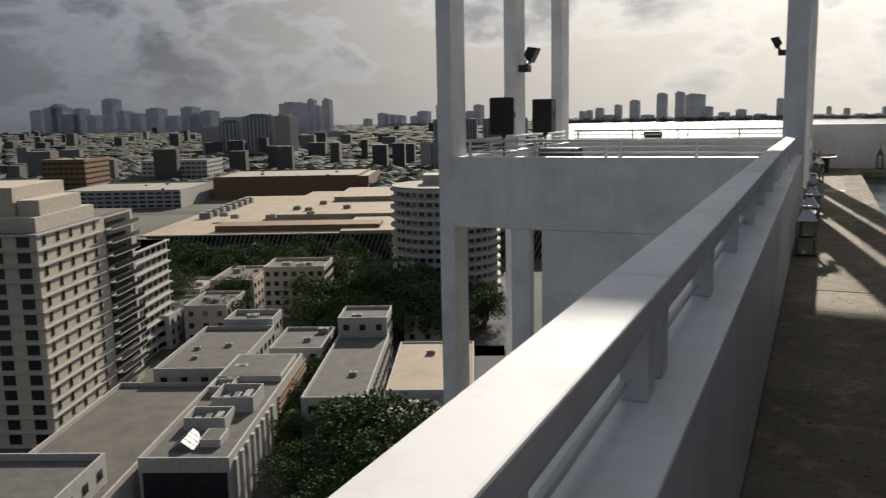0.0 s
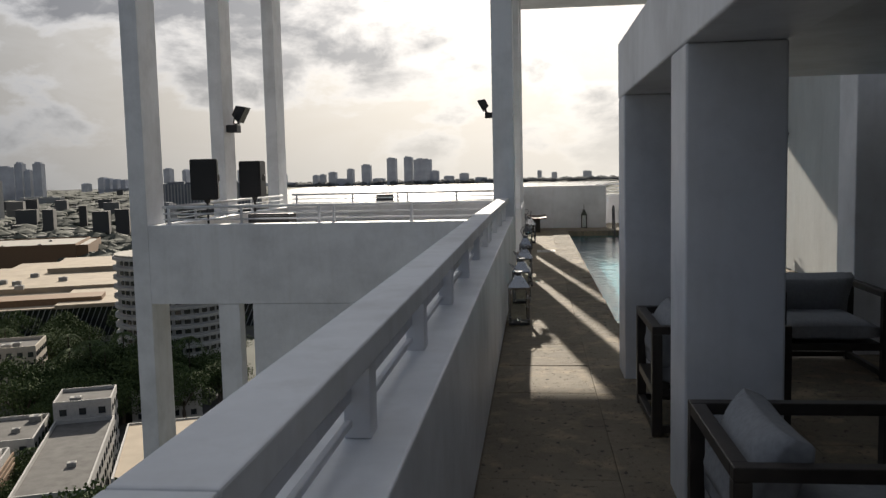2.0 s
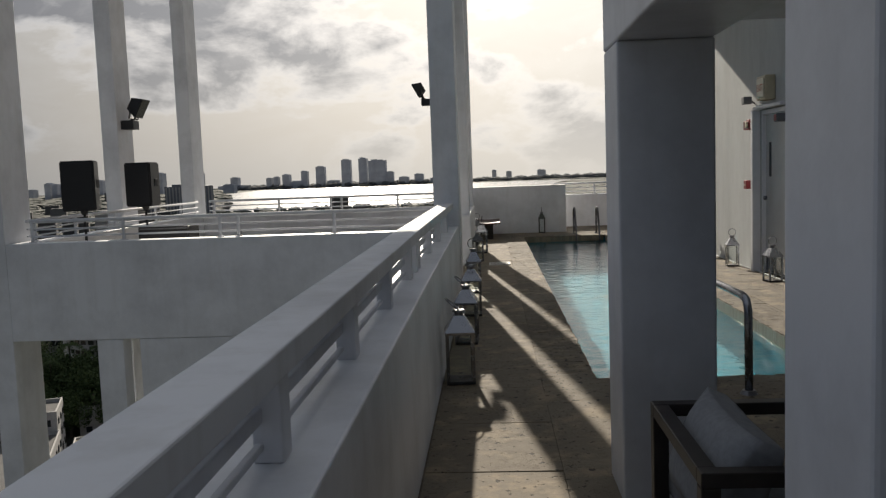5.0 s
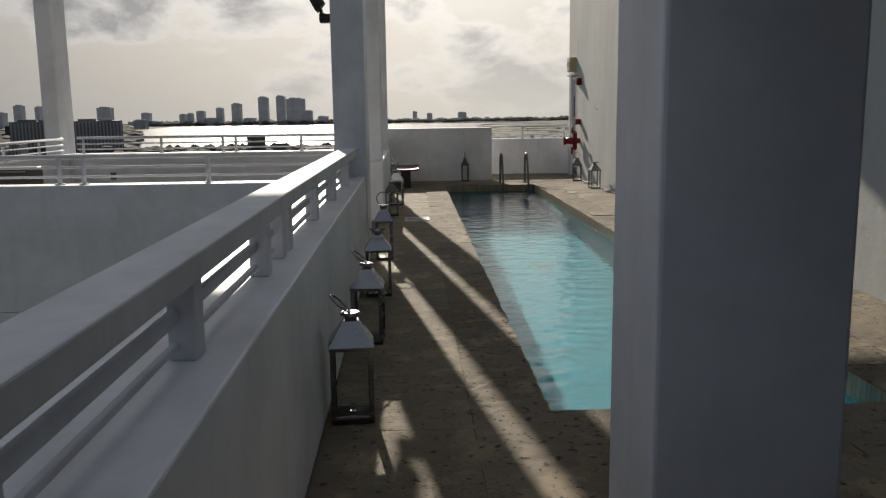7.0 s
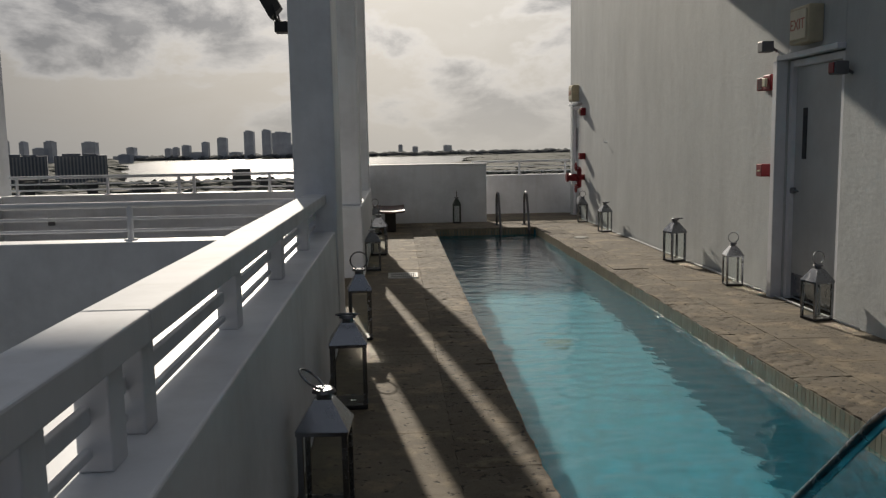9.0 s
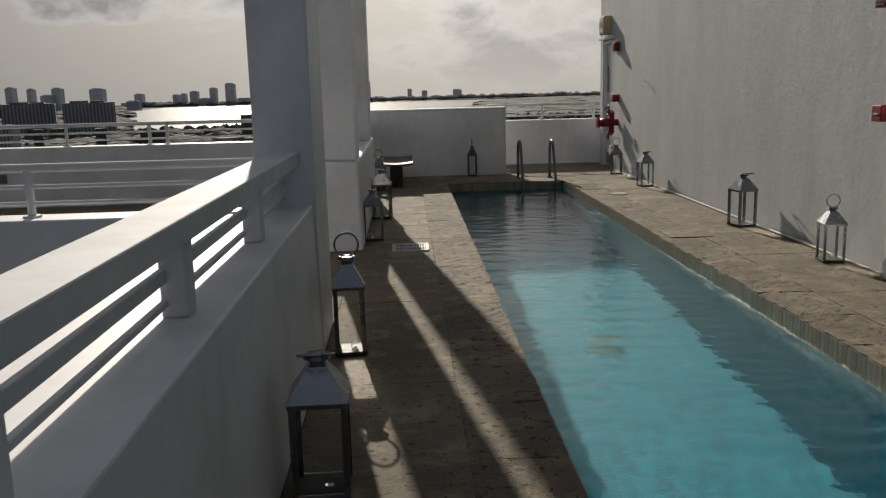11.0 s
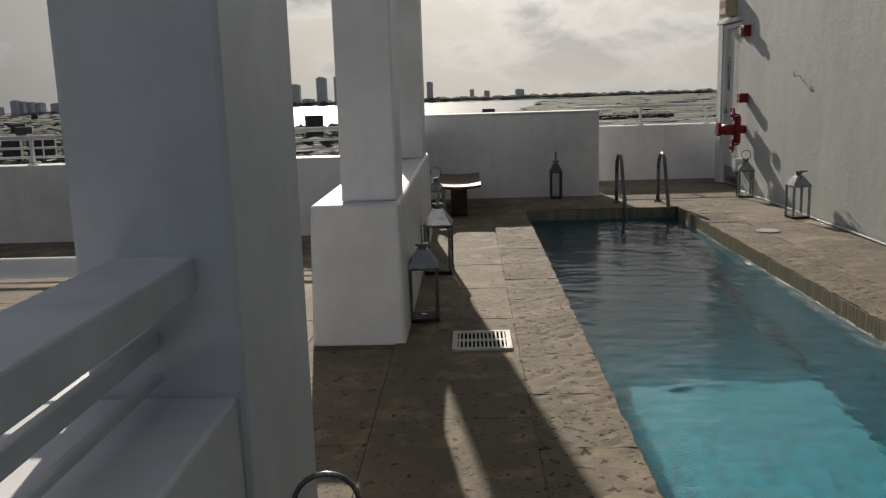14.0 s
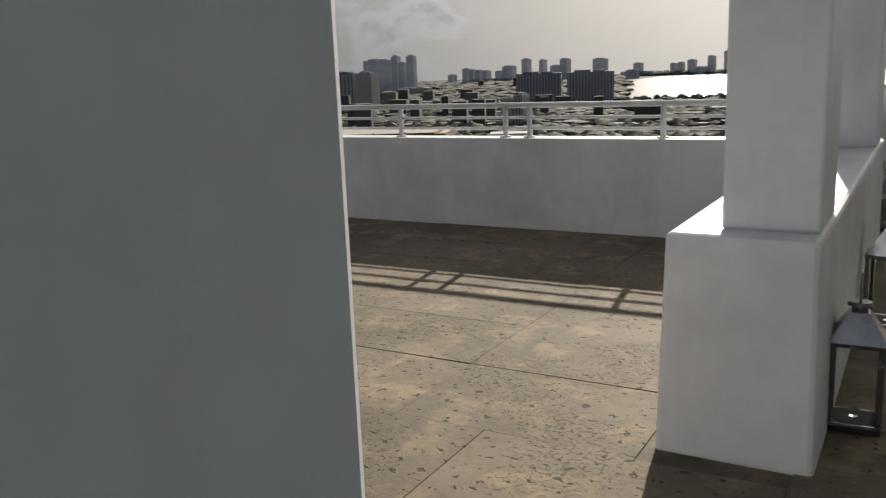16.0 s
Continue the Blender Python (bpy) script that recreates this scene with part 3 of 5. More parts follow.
tube(bm, [(WALL_X - 0.05, y, 0.012 + 0.012 * noise.noise((y, 0, 0))) for y in np.arange(8.5, 18.2, 0.35)], 0.011)
solid("conduit", bm, STUCCO, "thin white conduit along the wall foot", "pipe")

# ---- things on the deck ----


def frustum(bm, w0, w1, z0, z1):
    low = [bm.verts.new((sx * w0 / 2, sy * w0 / 2, z0)) for sx, sy in ((-1, -1), (1, -1), (1, 1), (-1, 1))]
    top = [bm.verts.new((sx * w1 / 2, sy * w1 / 2, z1)) for sx, sy in ((-1, -1), (1, -1), (1, 1), (-1, 1))]
    bm.faces.new(low[::-1]), bm.faces.new(top)
    for k in range(4):
        bm.faces.new((low[k], low[(k + 1) % 4], top[(k + 1) % 4], top[k]))
    return bm


def lantern(x, y, size, turn=0.0, ring=0.0, label="polished steel box lantern with glass panes and ring handle", material=None, slim=1.0):
    """A square candle lantern; size: height to the top of its roof; ring: lean of its handle in degrees."""
    metal_of = material or STEEL
    t = thing("lantern", (x, y, 0.004), label, "lantern", "lanterns round the pool", turn=turn)
    s = size / 0.50
    w, body = 0.195 * s * slim, 0.34 * s
    bm = B()
    box(bm, -w / 2, w / 2, -w / 2, w / 2, 0.0, 0.022 * s, 0.003)
    base = part("base", bm, BLACKMETAL, t)
    bm = B()
    cone(bm, (0.02, 0.0, 0.022 * s + 0.018), 0.016, 0.019, 0.03, sides=12)
    part("candle_cup", bm, CLEAR, base, "small glass candle cup")
    p = 0.011 * s
    for sx, sy in ((-1, -1), (1, -1), (1, 1), (-1, 1)):
        bm = B()
        cx, cy = sx * (w / 2 - p), sy * (w / 2 - p)
        box(bm, cx - p, cx + p, cy - p, cy + p, 0.022 * s, body)
        part("corner_post", bm, metal_of, t)
    for k in range(4):
        a = k * math.pi / 2
        bm = B()
        box(bm, -w / 2 + 2 * p, w / 2 - 2 * p, w / 2 - 1.2 * p, w / 2 - 0.9 * p, 0.03 * s, body - 0.01 * s)
        bmesh.ops.rotate(bm, verts=bm.verts[:], cent=(0, 0, 0), matrix=Matrix.Rotation(a, 3, "Z"))
        pane = part("pane", bm, CLEAR, t)
        pane.visible_shadow = False
    bm = B()
    box(bm, -w / 2 - 0.004, w / 2 + 0.004, -w / 2 - 0.004, w / 2 + 0.004, body, body + 0.018 * s, 0.002)
    part("top_frame", bm, metal_of, t)
    bm = B()
    frustum(bm, w + 0.012, w * 0.36, body + 0.018 * s, body + 0.125 * s)
    roof = part("roof", bm, metal_of, t)
    z = body + 0.125 * s
    bm = B()
    cone(bm, (0, 0, z + 0.012 * s), 0.030 * s, 0.030 * s, 0.024 * s, sides=14)
    cone(bm, (0, 0, z + 0.031 * s), 0.048 * s, 0.040 * s, 0.014 * s, sides=18)
    part("cap", bm, CHROME, roof)
    bm = B()
    r = 0.060 * s
    lean = Matrix.Rotation(radians(ring), 3, "X")
    tube(bm, [Vector((0, 0, z + 0.036 * s)) + lean @ Vector((r * math.sin(a), 0, r - r * math.cos(a))) for a in (k * math.pi / 10 for k in range(20))], 0.0055 * s, 6, True)
    part("ring_handle", bm, metal_of, roof)
    return t


for args in ((0.10, 4.38, 0.51, 94, -48), (0.11, 5.72, 0.50, 87, -50), (0.125, 7.10, 0.51, 2, 75), (0.12, 8.72, 0.53, 5, 3, "polished steel slim lantern with glass panes and ring handle", None, 0.80),
             (0.12, 12.22, 0.47, 93, 0), (0.17, 13.57, 0.53, 86, 10), (0.06, 16.15, 0.46, 8, 0)):
    lantern(*args)
for args in ((3.74, 8.93, 0.44, 12, 0), (3.73, 10.60, 0.42, -6, 0), (3.72, 12.33, 0.50, 14, 80), (3.73, 15.75, 0.46, 6, 80), (3.74, 17.42, 0.45, -8, 5)):
    lantern(*args)
lantern(1.50, 17.74, 0.47, 90, 0, "slim tarnished dark metal lantern against a white wall", DARKMETAL, 0.78)


def bench(x, y):
    t = thing("bench", (x, y, 0.004), "dark red-brown wooden bench with a hollow curved seat", "bench")
    bm = B()
    n, deep = 12, 0.68
    rows = []
    for k in range(n + 1):
        p = -0.24 + 0.48 * k / n
        z = 0.325 + 0.34 * p * p
        rows.append([bm.verts.new(c) for c in ((p, -deep, z), (p, deep, z), (p, deep, z + 0.03), (p, -deep, z + 0.03))])
    for r, q in zip(rows, rows[1:]):
        for i in range(4):
            bm.faces.new((r[i], r[(i + 1) % 4], q[(i + 1) % 4], q[i]))
    bm.faces.new(rows[0][::-1]), bm.faces.new(rows[-1])
    bmesh.ops.recalc_face_normals(bm, faces=bm.faces[:])
    part("seat", bm, REDWOOD, t)
    for sy in (-1, 1):
        bm = B()
        box(bm, -0.09, 0.09, sy * 0.30 - 0.10, sy * 0.30 + 0.10, 0.0, 0.327, 0.008)
        part("leg_block", bm, DARKWOOD, t)


bench(0.30, 16.85)


def drain(x0, x1, y0, y1):
    t = thing("drain_grate", ((x0 + x1) / 2, (y0 + y1) / 2, 0.0), "white slotted drain grate set in the stone floor", "drain")
    w, d = (x1 - x0) / 2, (y1 - y0) / 2
    for a, b, c, e in ((-w, w, -d, -d + 0.03), (-w, w, d - 0.03, d), (-w, -w + 0.03, -d + 0.03, d - 0.03), (w - 0.03, w, -d + 0.03, d - 0.03)):
        bm = B()
        box(bm, a, b, c, e, -0.02, 0.013, 0.003)
        part("frame", bm, GRATE, t)
    bm = B()
    box(bm, -w + 0.03, w - 0.03, -0.012, 0.012, 0.004, 0.011)
    part("cross_bar", bm, GRATE, t)
    # no well is cut; a black plate gives the shade between the slats
    bm = B()
    box(bm, -w + 0.03, w - 0.03, -d + 0.03, d - 0.03, -0.01, 0.003)
    part("shade_plate", bm, WELLSHADE, t, "flat black plate painted as the shade between the slats")
    n = 12
    for k in range(n):
        x = -w + 0.03 + (k + 0.5) * (2 * w - 0.06) / n
        bm = B()
        box(bm, x - 0.005, x + 0.005, -d + 0.03, d - 0.03, 0.0035, 0.012)
        part("slat", bm, GRATE, t)


drain(0.30, 0.63, 11.55, 11.90)
t = thing("skimmer_lid", (3.05, 12.0, 0.0), "square stone access lid in the deck", "lid")
bm = B()
box(bm, -0.2, 0.2, -0.2, 0.2, -0.01, 0.006, 0.004)
part("lid", bm, DECK, t)
t = thing("skimmer_lid", (3.18, 15.0, 0.0), "small round white skimmer lid in the deck", "lid")
bm = B()
cone(bm, (0, 0, 0.004), 0.11, 0.105, 0.012, sides=24)
part("lid", bm, GRATE, t)


def arc(centre, radius, a0, a1, n, plane_x):
    return [(plane_x, centre[0] + radius * math.cos(a), centre[1] + radius * math.sin(a)) for a in (radians(a0 + (a1 - a0) * k / n) for k in range(n + 1))]


def pool_ladder():
    t = thing("pool_ladder", (0, 0, 0), "bright chrome pool ladder at the far end", "ladder")
    for x in (2.17, 2.66):
        bm = B()
        pts = [(x, 17.25, 0.0), (x, 17.24, 0.40)] + arc((17.06, 0.40), 0.18, 0, 130, 9, x) + [(x, 16.72, 0.06), (x, 16.68, -0.30), (x, 16.68, -0.95)]
        tube(bm, pts, 0.021, 10)
        rail = part("rail", bm, CHROME, t)
        bm = B()
        cone(bm, (x, 17.25, 0.010), 0.05, 0.035, 0.02)
        part("flange", bm, CHROME, rail)
    for z in (-0.35, -0.65):
        bm = B()
        box(bm, 2.17, 2.66, 16.63, 16.72, z - 0.012, z + 0.012, 0.005)
        part("tread", bm, CHROME, t)


pool_ladder()


def hand_rail():
    t = thing("pool_handrail", (0, 0, 0), "bent dark-reflecting chrome handrail into the pool", "handrail")
    bm = B()
    x = 1.95
    tube(bm, [(x, 6.15, -0.55), (x, 5.76, -0.16), (x, 5.04, 0.53), (x, 4.97, 0.585), (x, 4.88, 0.605), (x, 4.40, 0.612), (x, 4.04, 0.612), (x, 3.97, 0.595), (x, 3.93, 0.53), (x, 3.92, 0.0)], 0.026, 12)
    part("rail", bm, STEEL, t)
    bm = B()
    cone(bm, (x, 3.92, 0.012), 0.055, 0.04, 0.024)
    part("flange", bm, CHROME, t)


hand_rail()


def pillow_mesh(sx, sy, sz, seed):
    bm = B()
    bmesh.ops.create_cube(bm, size=2.0)
    bmesh.ops.subdivide_edges(bm, edges=bm.edges[:], cuts=7, use_grid_fill=True)
    for v in bm.verts:
        x, y, z = v.co
        puff = (1 - 0.6 * abs(x) ** 4) * (1 - 0.6 * abs(y) ** 6)
        v.co.z = z * (0.25 + 0.75 * max(0.0, puff))
        v.co.x *= 1 - 0.07 * (1 - y * y)
        v.co.y *= 1 - 0.07 * (1 - x * x)
        wrinkle = 0.09 * noise.noise((x * 2.3 + seed, y * 2.3, z)) + 0.04 * noise.noise((x * 6, y * 6 + seed, z))
        v.co = Vector((v.co.x * sx, v.co.y * sy, (v.co.z + wrinkle) * sz))
    for f in bm.faces:
        f.smooth = True
    return bm


def armchair(x, y, turn, pillows=True, seed=1):
    """An open-frame chair; it faces its own +x, its back stands at x = 0."""
    t = thing("armchair", (x, y, 0.004), "dark-stained wooden open-frame lounge chair with grey cushions", "chair", "lounge chairs", turn=turn)
    w, d, h, b = 0.74, 0.74, 0.62, 0.055
    for px in (0, d - b):
        for py in (0, w - b):
            bm = B()
            box(bm, px, px + b, py, py + b, 0, h - 0.045, 0.004)
            part("leg", bm, DARKWOOD, t)
    for py in (0, w - b):
        bm = B()
        box(bm, 0, d, py, py + b, h - 0.045, h, 0.004)
        part("armrest", bm, DARKWOOD, t)
        bm = B()
        box(bm, b, d - b, py + 0.008, py + b - 0.008, 0.02, 0.06, 0.003)
        part("stretcher", bm, DARKWOOD, t)
    bm = B()
    box(bm, 0, b, b, w - b, h - 0.045, h - 0.001, 0.004)
    part("back_rail", bm, DARKWOOD, t)
    bm = B()
    box(bm, 0.006, b - 0.008, b, w - b, 0.02, 0.06, 0.003)
    part("stretcher", bm, DARKWOOD, t)
    bm = B()
    box(bm, 0.01, d - 0.01, b + 0.002, w - b - 0.002, 0.21, 0.26, 0.004)
    part("seat_frame", bm, DARKWOOD, t)
    bm = pillow_mesh(0.33, 0.31, 0.085, seed)
    bmesh.ops.translate(bm, verts=bm.verts[:], vec=(0.38, w / 2, 0.335))
    part("seat_cushion", bm, CLOTH, t)
    if pillows:
        bm = pillow_mesh(0.17, 0.30, 0.095, seed + 4)
        bmesh.ops.rotate(bm, verts=bm.verts[:], cent=(0, 0, 0), matrix=Matrix.Rotation(radians(-66), 3, "Y"))
        bmesh.ops.translate(bm, verts=bm.verts[:], vec=(0.15, w / 2, 0.515))
        part("back_pillow", bm, CLOTH, t)
    return t


armchair(0.83, -1.35, 0, True, 1)
armchair(0.90, 0.86, 0, True, 3)
armchair(1.92, 2.87, -90, True, 6)
armchair(2.60, -1.10, 180, True, 9)


def loudspeaker(x, y, z, turn, w, h):
    stand = thing("speaker_stand", (x, y, 0.0), "black steel speaker stand on three legs", "stand", "speaker stands")
    bm = B()
    tube(bm, ((0, 0, 0.12), (0, 0, z - 0.02)), 0.018)
    part("pole", bm, BLACK, stand)
    for k in range(3):
        a = k * 2.094 + 0.4
        bm = B()
        tube(bm, ((0, 0, 0.55), (0.38 * math.cos(a), 0.38 * math.sin(a), 0.012)), 0.012)
        part("leg", bm, BLACK, stand)
    bm = B()
    cone(bm, (0, 0, z - 0.03), 0.035, 0.05, 0.05)
    part("collar", bm, BLACK, stand)
    t = thing("loudspeaker", (x, y, z), "black plastic loudspeaker with a metal grille", "loudspeaker", "loudspeakers", turn=turn)
    bm = B()
    outline = ((-w / 2, -0.19), (w / 2, -0.19), (w * 0.36, 0.19), (-w * 0.36, 0.19))
    low = [bm.verts.new((px, py, 0)) for px, py in outline]
    top = [bm.verts.new((px, py, h)) for px, py in outline]
    bm.faces.new(low[::-1]), bm.faces.new(top)
    for k in range(4):
        bm.faces.new((low[k], low[(k + 1) % 4], top[(k + 1) % 4], top[k]))
    bmesh.ops.bevel(bm, geom=bm.edges[:], offset=0.015, segments=2, affect="EDGES")
    part("cabinet", bm, BLACK, t)
    bm = B()
    box(bm, -w / 2 + 0.025, w / 2 - 0.025, -0.20, -0.19, 0.03, h - 0.03, 0.006)
    part("grille", bm, BLACKMETAL, t)
    for s in (-1, 1):
        bm = B()
        box(bm, s * w * 0.44 - 0.012, s * w * 0.44 + 0.012, -0.05, 0.05, h * 0.45, h * 0.62, 0.006)
        part("side_handle", bm, BLACKMETAL, t)


loudspeaker(-5.06, 9.52, 1.13, 8, 0.44, 0.66)
loudspeaker(-4.44, 10.05, 1.15, -4, 0.38, 0.60)


def flight_case(x, y):
    t = thing("equipment_case", (x, y, 0.0), "black equipment cases stacked under a cover", "case")
    bm = B()
    box(bm, -0.38, 0.38, -0.25, 0.25, 0.0, 0.62, 0.015)
    part("case", bm, BLACK, t)
    bm = B()
    box(bm, -0.42, 0.30, -0.22, 0.22, 0.622, 0.86, 0.02)
    part("case", bm, BLACK, t)
    for z in (0.60, 0.84):
        bm = B()
        box(bm, -0.385, 0.31, -0.256, -0.25, z - 0.02, z, 0.002)
        part("edge_strip", bm, GREYMETAL, t)


flight_case(-4.15, 10.25)
t = thing("wall_outlet", (-4.78, 15.448, 0.38), "small dark outlet box on the parapet", "outlet")
bm = B()
box(bm, -0.05, 0.05, -0.03, 0.0, -0.06, 0.06, 0.006)
part("box", bm, GREYMETAL, t)


def floodlight(x, y, z, turn, s):
    t = thing("floodlight", (x, y, z), "black floodlight on a column bracket", "lamp", "floodlights on columns", turn=turn)
    bm = B()
    box(bm, 0.0, 0.16 * s, -0.09 * s, 0.09 * s, -0.13 * s, -0.02 * s, 0.006)
    part("junction_box", bm, BLACK, t)
    bm = B()
    tube(bm, ((0.06 * s, 0, -0.03 * s), (0.15 * s, 0, 0.0), (0.17 * s, 0, 0.10 * s)), 0.014 * s)
    part("arm", bm, BLACK, t)
    bm = B()
    tube(bm, ((0.16 * s, -0.13 * s, 0.14 * s), (0.13 * s, -0.13 * s, 0.0), (0.13 * s, 0.13 * s, 0.0), (0.16 * s, 0.13 * s, 0.14 * s)), 0.01 * s)
    part("yoke", bm, BLACK, t)
    tilt = Matrix.Rotation(radians(118), 3, "Y")
    bm = B()
    frustum(bm, 0.15 * s, 0.25 * s, 0.0, 0.15 * s)
    bmesh.ops.rotate(bm, verts=bm.verts[:], cent=(0, 0, 0), matrix=tilt)
    bmesh.ops.translate(bm, verts=bm.verts[:], vec=(0.12 * s, 0, 0.19 * s))
    head = part("lamp_head", bm, BLACK, t)
    bm = B()
    box(bm, -0.11 * s, 0.11 * s, -0.11 * s, 0.11 * s, -0.004, 0.004)
    bmesh.ops.rotate(bm, verts=bm.verts[:], cent=(0, 0, 0), matrix=tilt)
    bmesh.ops.translate(bm, verts=bm.verts[:], vec=(0.255 * s, 0, 0.118 * s))
    part("lens", bm, DARKGLASS, head)


floodlight(-5.808, 12.65, 2.55, 0, 1.35)
floodlight(-0.342, 8.98, 2.38, 180, 0.72)

# ---- the city below ----
GROUND = -60.0
CITY = 22.0            # turn of the street grid
CITY_RND = random.Random(11)
cc, cs = math.cos(radians(CITY)), math.sin(radians(CITY))


def street(u, v):
    u, v = u - 2.2, v * 0.962
    return u * cc - v * cs, u * cs + v * cc


bm = B()
bmesh.ops.create_circle(bm, cap_ends=True, segments=96, radius=4900, matrix=Matrix.Translation((0, 0, GROUND)))
solid("ground", bm, CITYGROUND, "dark green and grey city ground reaching the horizon", "ground", kind="structure")


def sheet(name, outline, z, material, label, category):
    bm = B()
    bm.faces.new([bm.verts.new((x, y, z)) for x, y in outline])
    ob = solid(name, bm, material, label, category, kind="structure")
    if ob.data.polygons[0].normal.z < 0:
        ob.data.flip_normals()
    return ob


sheet("bay_water", ((-440, 1330), (-300, 1440), (-180, 1560), (40, 1750), (230, 2850), (900, 3050), (2600, 3150), (2900, 3900), (900, 3950),
                    (300, 4250), (-1150, 4250), (-1000, 2900), (-780, 2300), (-690, 1900), (-560, 1620)), GROUND + 0.4, BAYWATER, "glittering grey bay water", "water")
sheet("bay_water", ((-790, 1360), (-690, 1340), (-660, 1560), (-800, 1600)), GROUND + 0.4, BAYWATER, "small glittering inlet", "water")
sheet("bay_water", ((700, 4300), (2400, 4100), (2400, 4500), (700, 4480)), GROUND + 0.4, BAYWATER, "distant strip of bay water", "water")
# streets
for u0, u1, v0, v1 in ((-2, 8, 20, 340), (-140, 60, 212, 222), (-140, 60, 335, 352), (-60, -54, 20, 120), (-300, 200, 560, 580)):
    sheet("road", [street(u, v) for u, v in ((u0, v0), (u1, v0), (u1, v1), (u0, v1))], GROUND + 0.15, ASPHALT, "grey asphalt street", "road")


def window_mesh(w, h, depth=0.12):
    bm = B()
    box(bm, -w / 2, w / 2, -depth, 0.02, 0, h)
    return mesh_of("window", bm, WINDOWGLASS)


def place_windows(t, face, length, start, count, rows, z0, storey, mesh, across):
    """Rows of windows on a face of a box of the given size: front looks to -y, side to +x."""
    gap = length / count
    for j in range(rows):
        for i in range(count):
            ob = new("window", mesh)
            ob.parent = t
            p = start + (i + 0.5) * gap
            ob.matrix_basis = pose(p, -0.02, z0 + j * storey) if face == "front" else pose(across + 0.02, p, z0 + j * storey, 0, 0, 90)


def house(u0, u1, v0, v1, z1, wall, roof, label, storeys=3, front=4, side=6, parapet=0.8, units=2, name="low_building", win=(1.4, 1.4), z0=GROUND):
    x, y = street(u0, v0)
    t = thing(name, (x, y, z0), label, "building", "", "", CITY)
    w, d, h = u1 - u0, (v1 - v0) * 0.962, z1 - z0
    bm = B()
    box(bm, 0, w, 0, d, 0, h)
    part("wall", bm, wall, t)
    bm = B()
    box(bm, 0.35, w - 0.35, 0.35, d - 0.35, h, h + 0.06)
    part("roof", bm, roof, t)
    if parapet:
        for a, b, c, e in ((0, w, 0, 0.33), (0, w, d - 0.33, d), (0, 0.33, 0.33, d - 0.33), (w - 0.33, w, 0.33, d - 0.33)):
            bm = B()
            box(bm, a, b, c, e, h, h + parapet)
            part("parapet", bm, wall, t)
    storey = h / storeys
    mesh = window_mesh(*win)
    if front:
        place_windows(t, "front", w, 0, front, storeys, storey * 0.32, storey, mesh, 0)
    if side:
        place_windows(t, "side", d, 0, side, storeys, storey * 0.32, storey, mesh, w)
    for k in range(units):
        px, py = CITY_RND.uniform(0.2, 0.8) * w, CITY_RND.uniform(0.12, 0.88) * d
        ux, uy = street(u0 + px, v0 + py)
        roof_unit(ux, uy, z0 + h + 0.06, CITY_RND.uniform(0.7, 1.5))
    return t


def roof_unit(x, y, z, s):
    t = thing("roof_unit", (x, y, z), "grey metal air conditioning unit on a flat roof", "air conditioner", "roof units", turn=CITY)
    bm = B()
    box(bm, -0.9 * s, 0.9 * s, -0.7 * s, 0.7 * s, 0, 0.9 * s, 0.04)
    part("casing", bm, UNITMETAL, t)
    bm = B()
    cone(bm, (0.2 * s, 0, 0.93 * s), 0.45 * s, 0.45 * s, 0.08 * s)
    part("fan_guard", bm, GREYMETAL, t)


# near blocks, front row first
front_block = house(-51, -37, 119, 177, -50.0, OFFWHITE, GREYROOF, "white low block with dark glass front and flat roof", 3, 0, 0, 1.0, 6)
bm = B()
box(bm, 0.6, 13.6, -0.15, 0.0, 0.5, 8.6)
part("glass_front", bm, WINDOWGLASS, front_block, "dark glass front")
for k in range(9):
    bm = B()
    box(bm, 14.05, 14.35, 32, 57.5, 0.6 + k * 1.05, 1.1 + k * 1.05)
    part("screen_slat", bm, BROWNWALL, front_block, "brown screen slat")
for k in range(8):
    bm = B()
    box(bm, 14.0, 14.5, 2 + k * 3.4, 3.3 + k * 3.4, 0, 9.8)
    part("fin", bm, OFFWHITE, front_block)


def plant_screen(u0, u1, v0, v1, h):
    """An open-topped screen round machines on a flat roof."""
    x, y = street(u0, v0)
    t = thing("plant_screen", (x, y, -49.94), "white open-topped plant screen with grey machines on a flat roof", "roof screen", "plant screens", turn=CITY)
    w, d = u1 - u0, (v1 - v0) * 0.962
    for a, b, c, e in ((0, w, 0, 0.25), (0, w, d - 0.25, d), (0, 0.25, 0.25, d - 0.25), (w - 0.25, w, 0.25, d - 0.25)):
        bm = B()
        box(bm, a, b, c, e, 0, h)
        part("screen_wall", bm, OFFWHITE, t)
    for k in range(3):
        bm = B()
        box(bm, 0.8 + k * (w - 1.2) / 3, 0.3 + (k + 0.8) * (w - 1.2) / 3, d * 0.25, d * 0.75, 0, h * (0.55 + 0.15 * k), 0.05)
        part("machine", bm, UNITMETAL if k != 1 else GREYMETAL, t)


for args in ((-48.5, -41.5, 133, 139, 2.2), (-46.5, -39.0, 142, 150, 2.8), (-50.0, -46.0, 152, 157, 1.6)):
    plant_screen(*args)
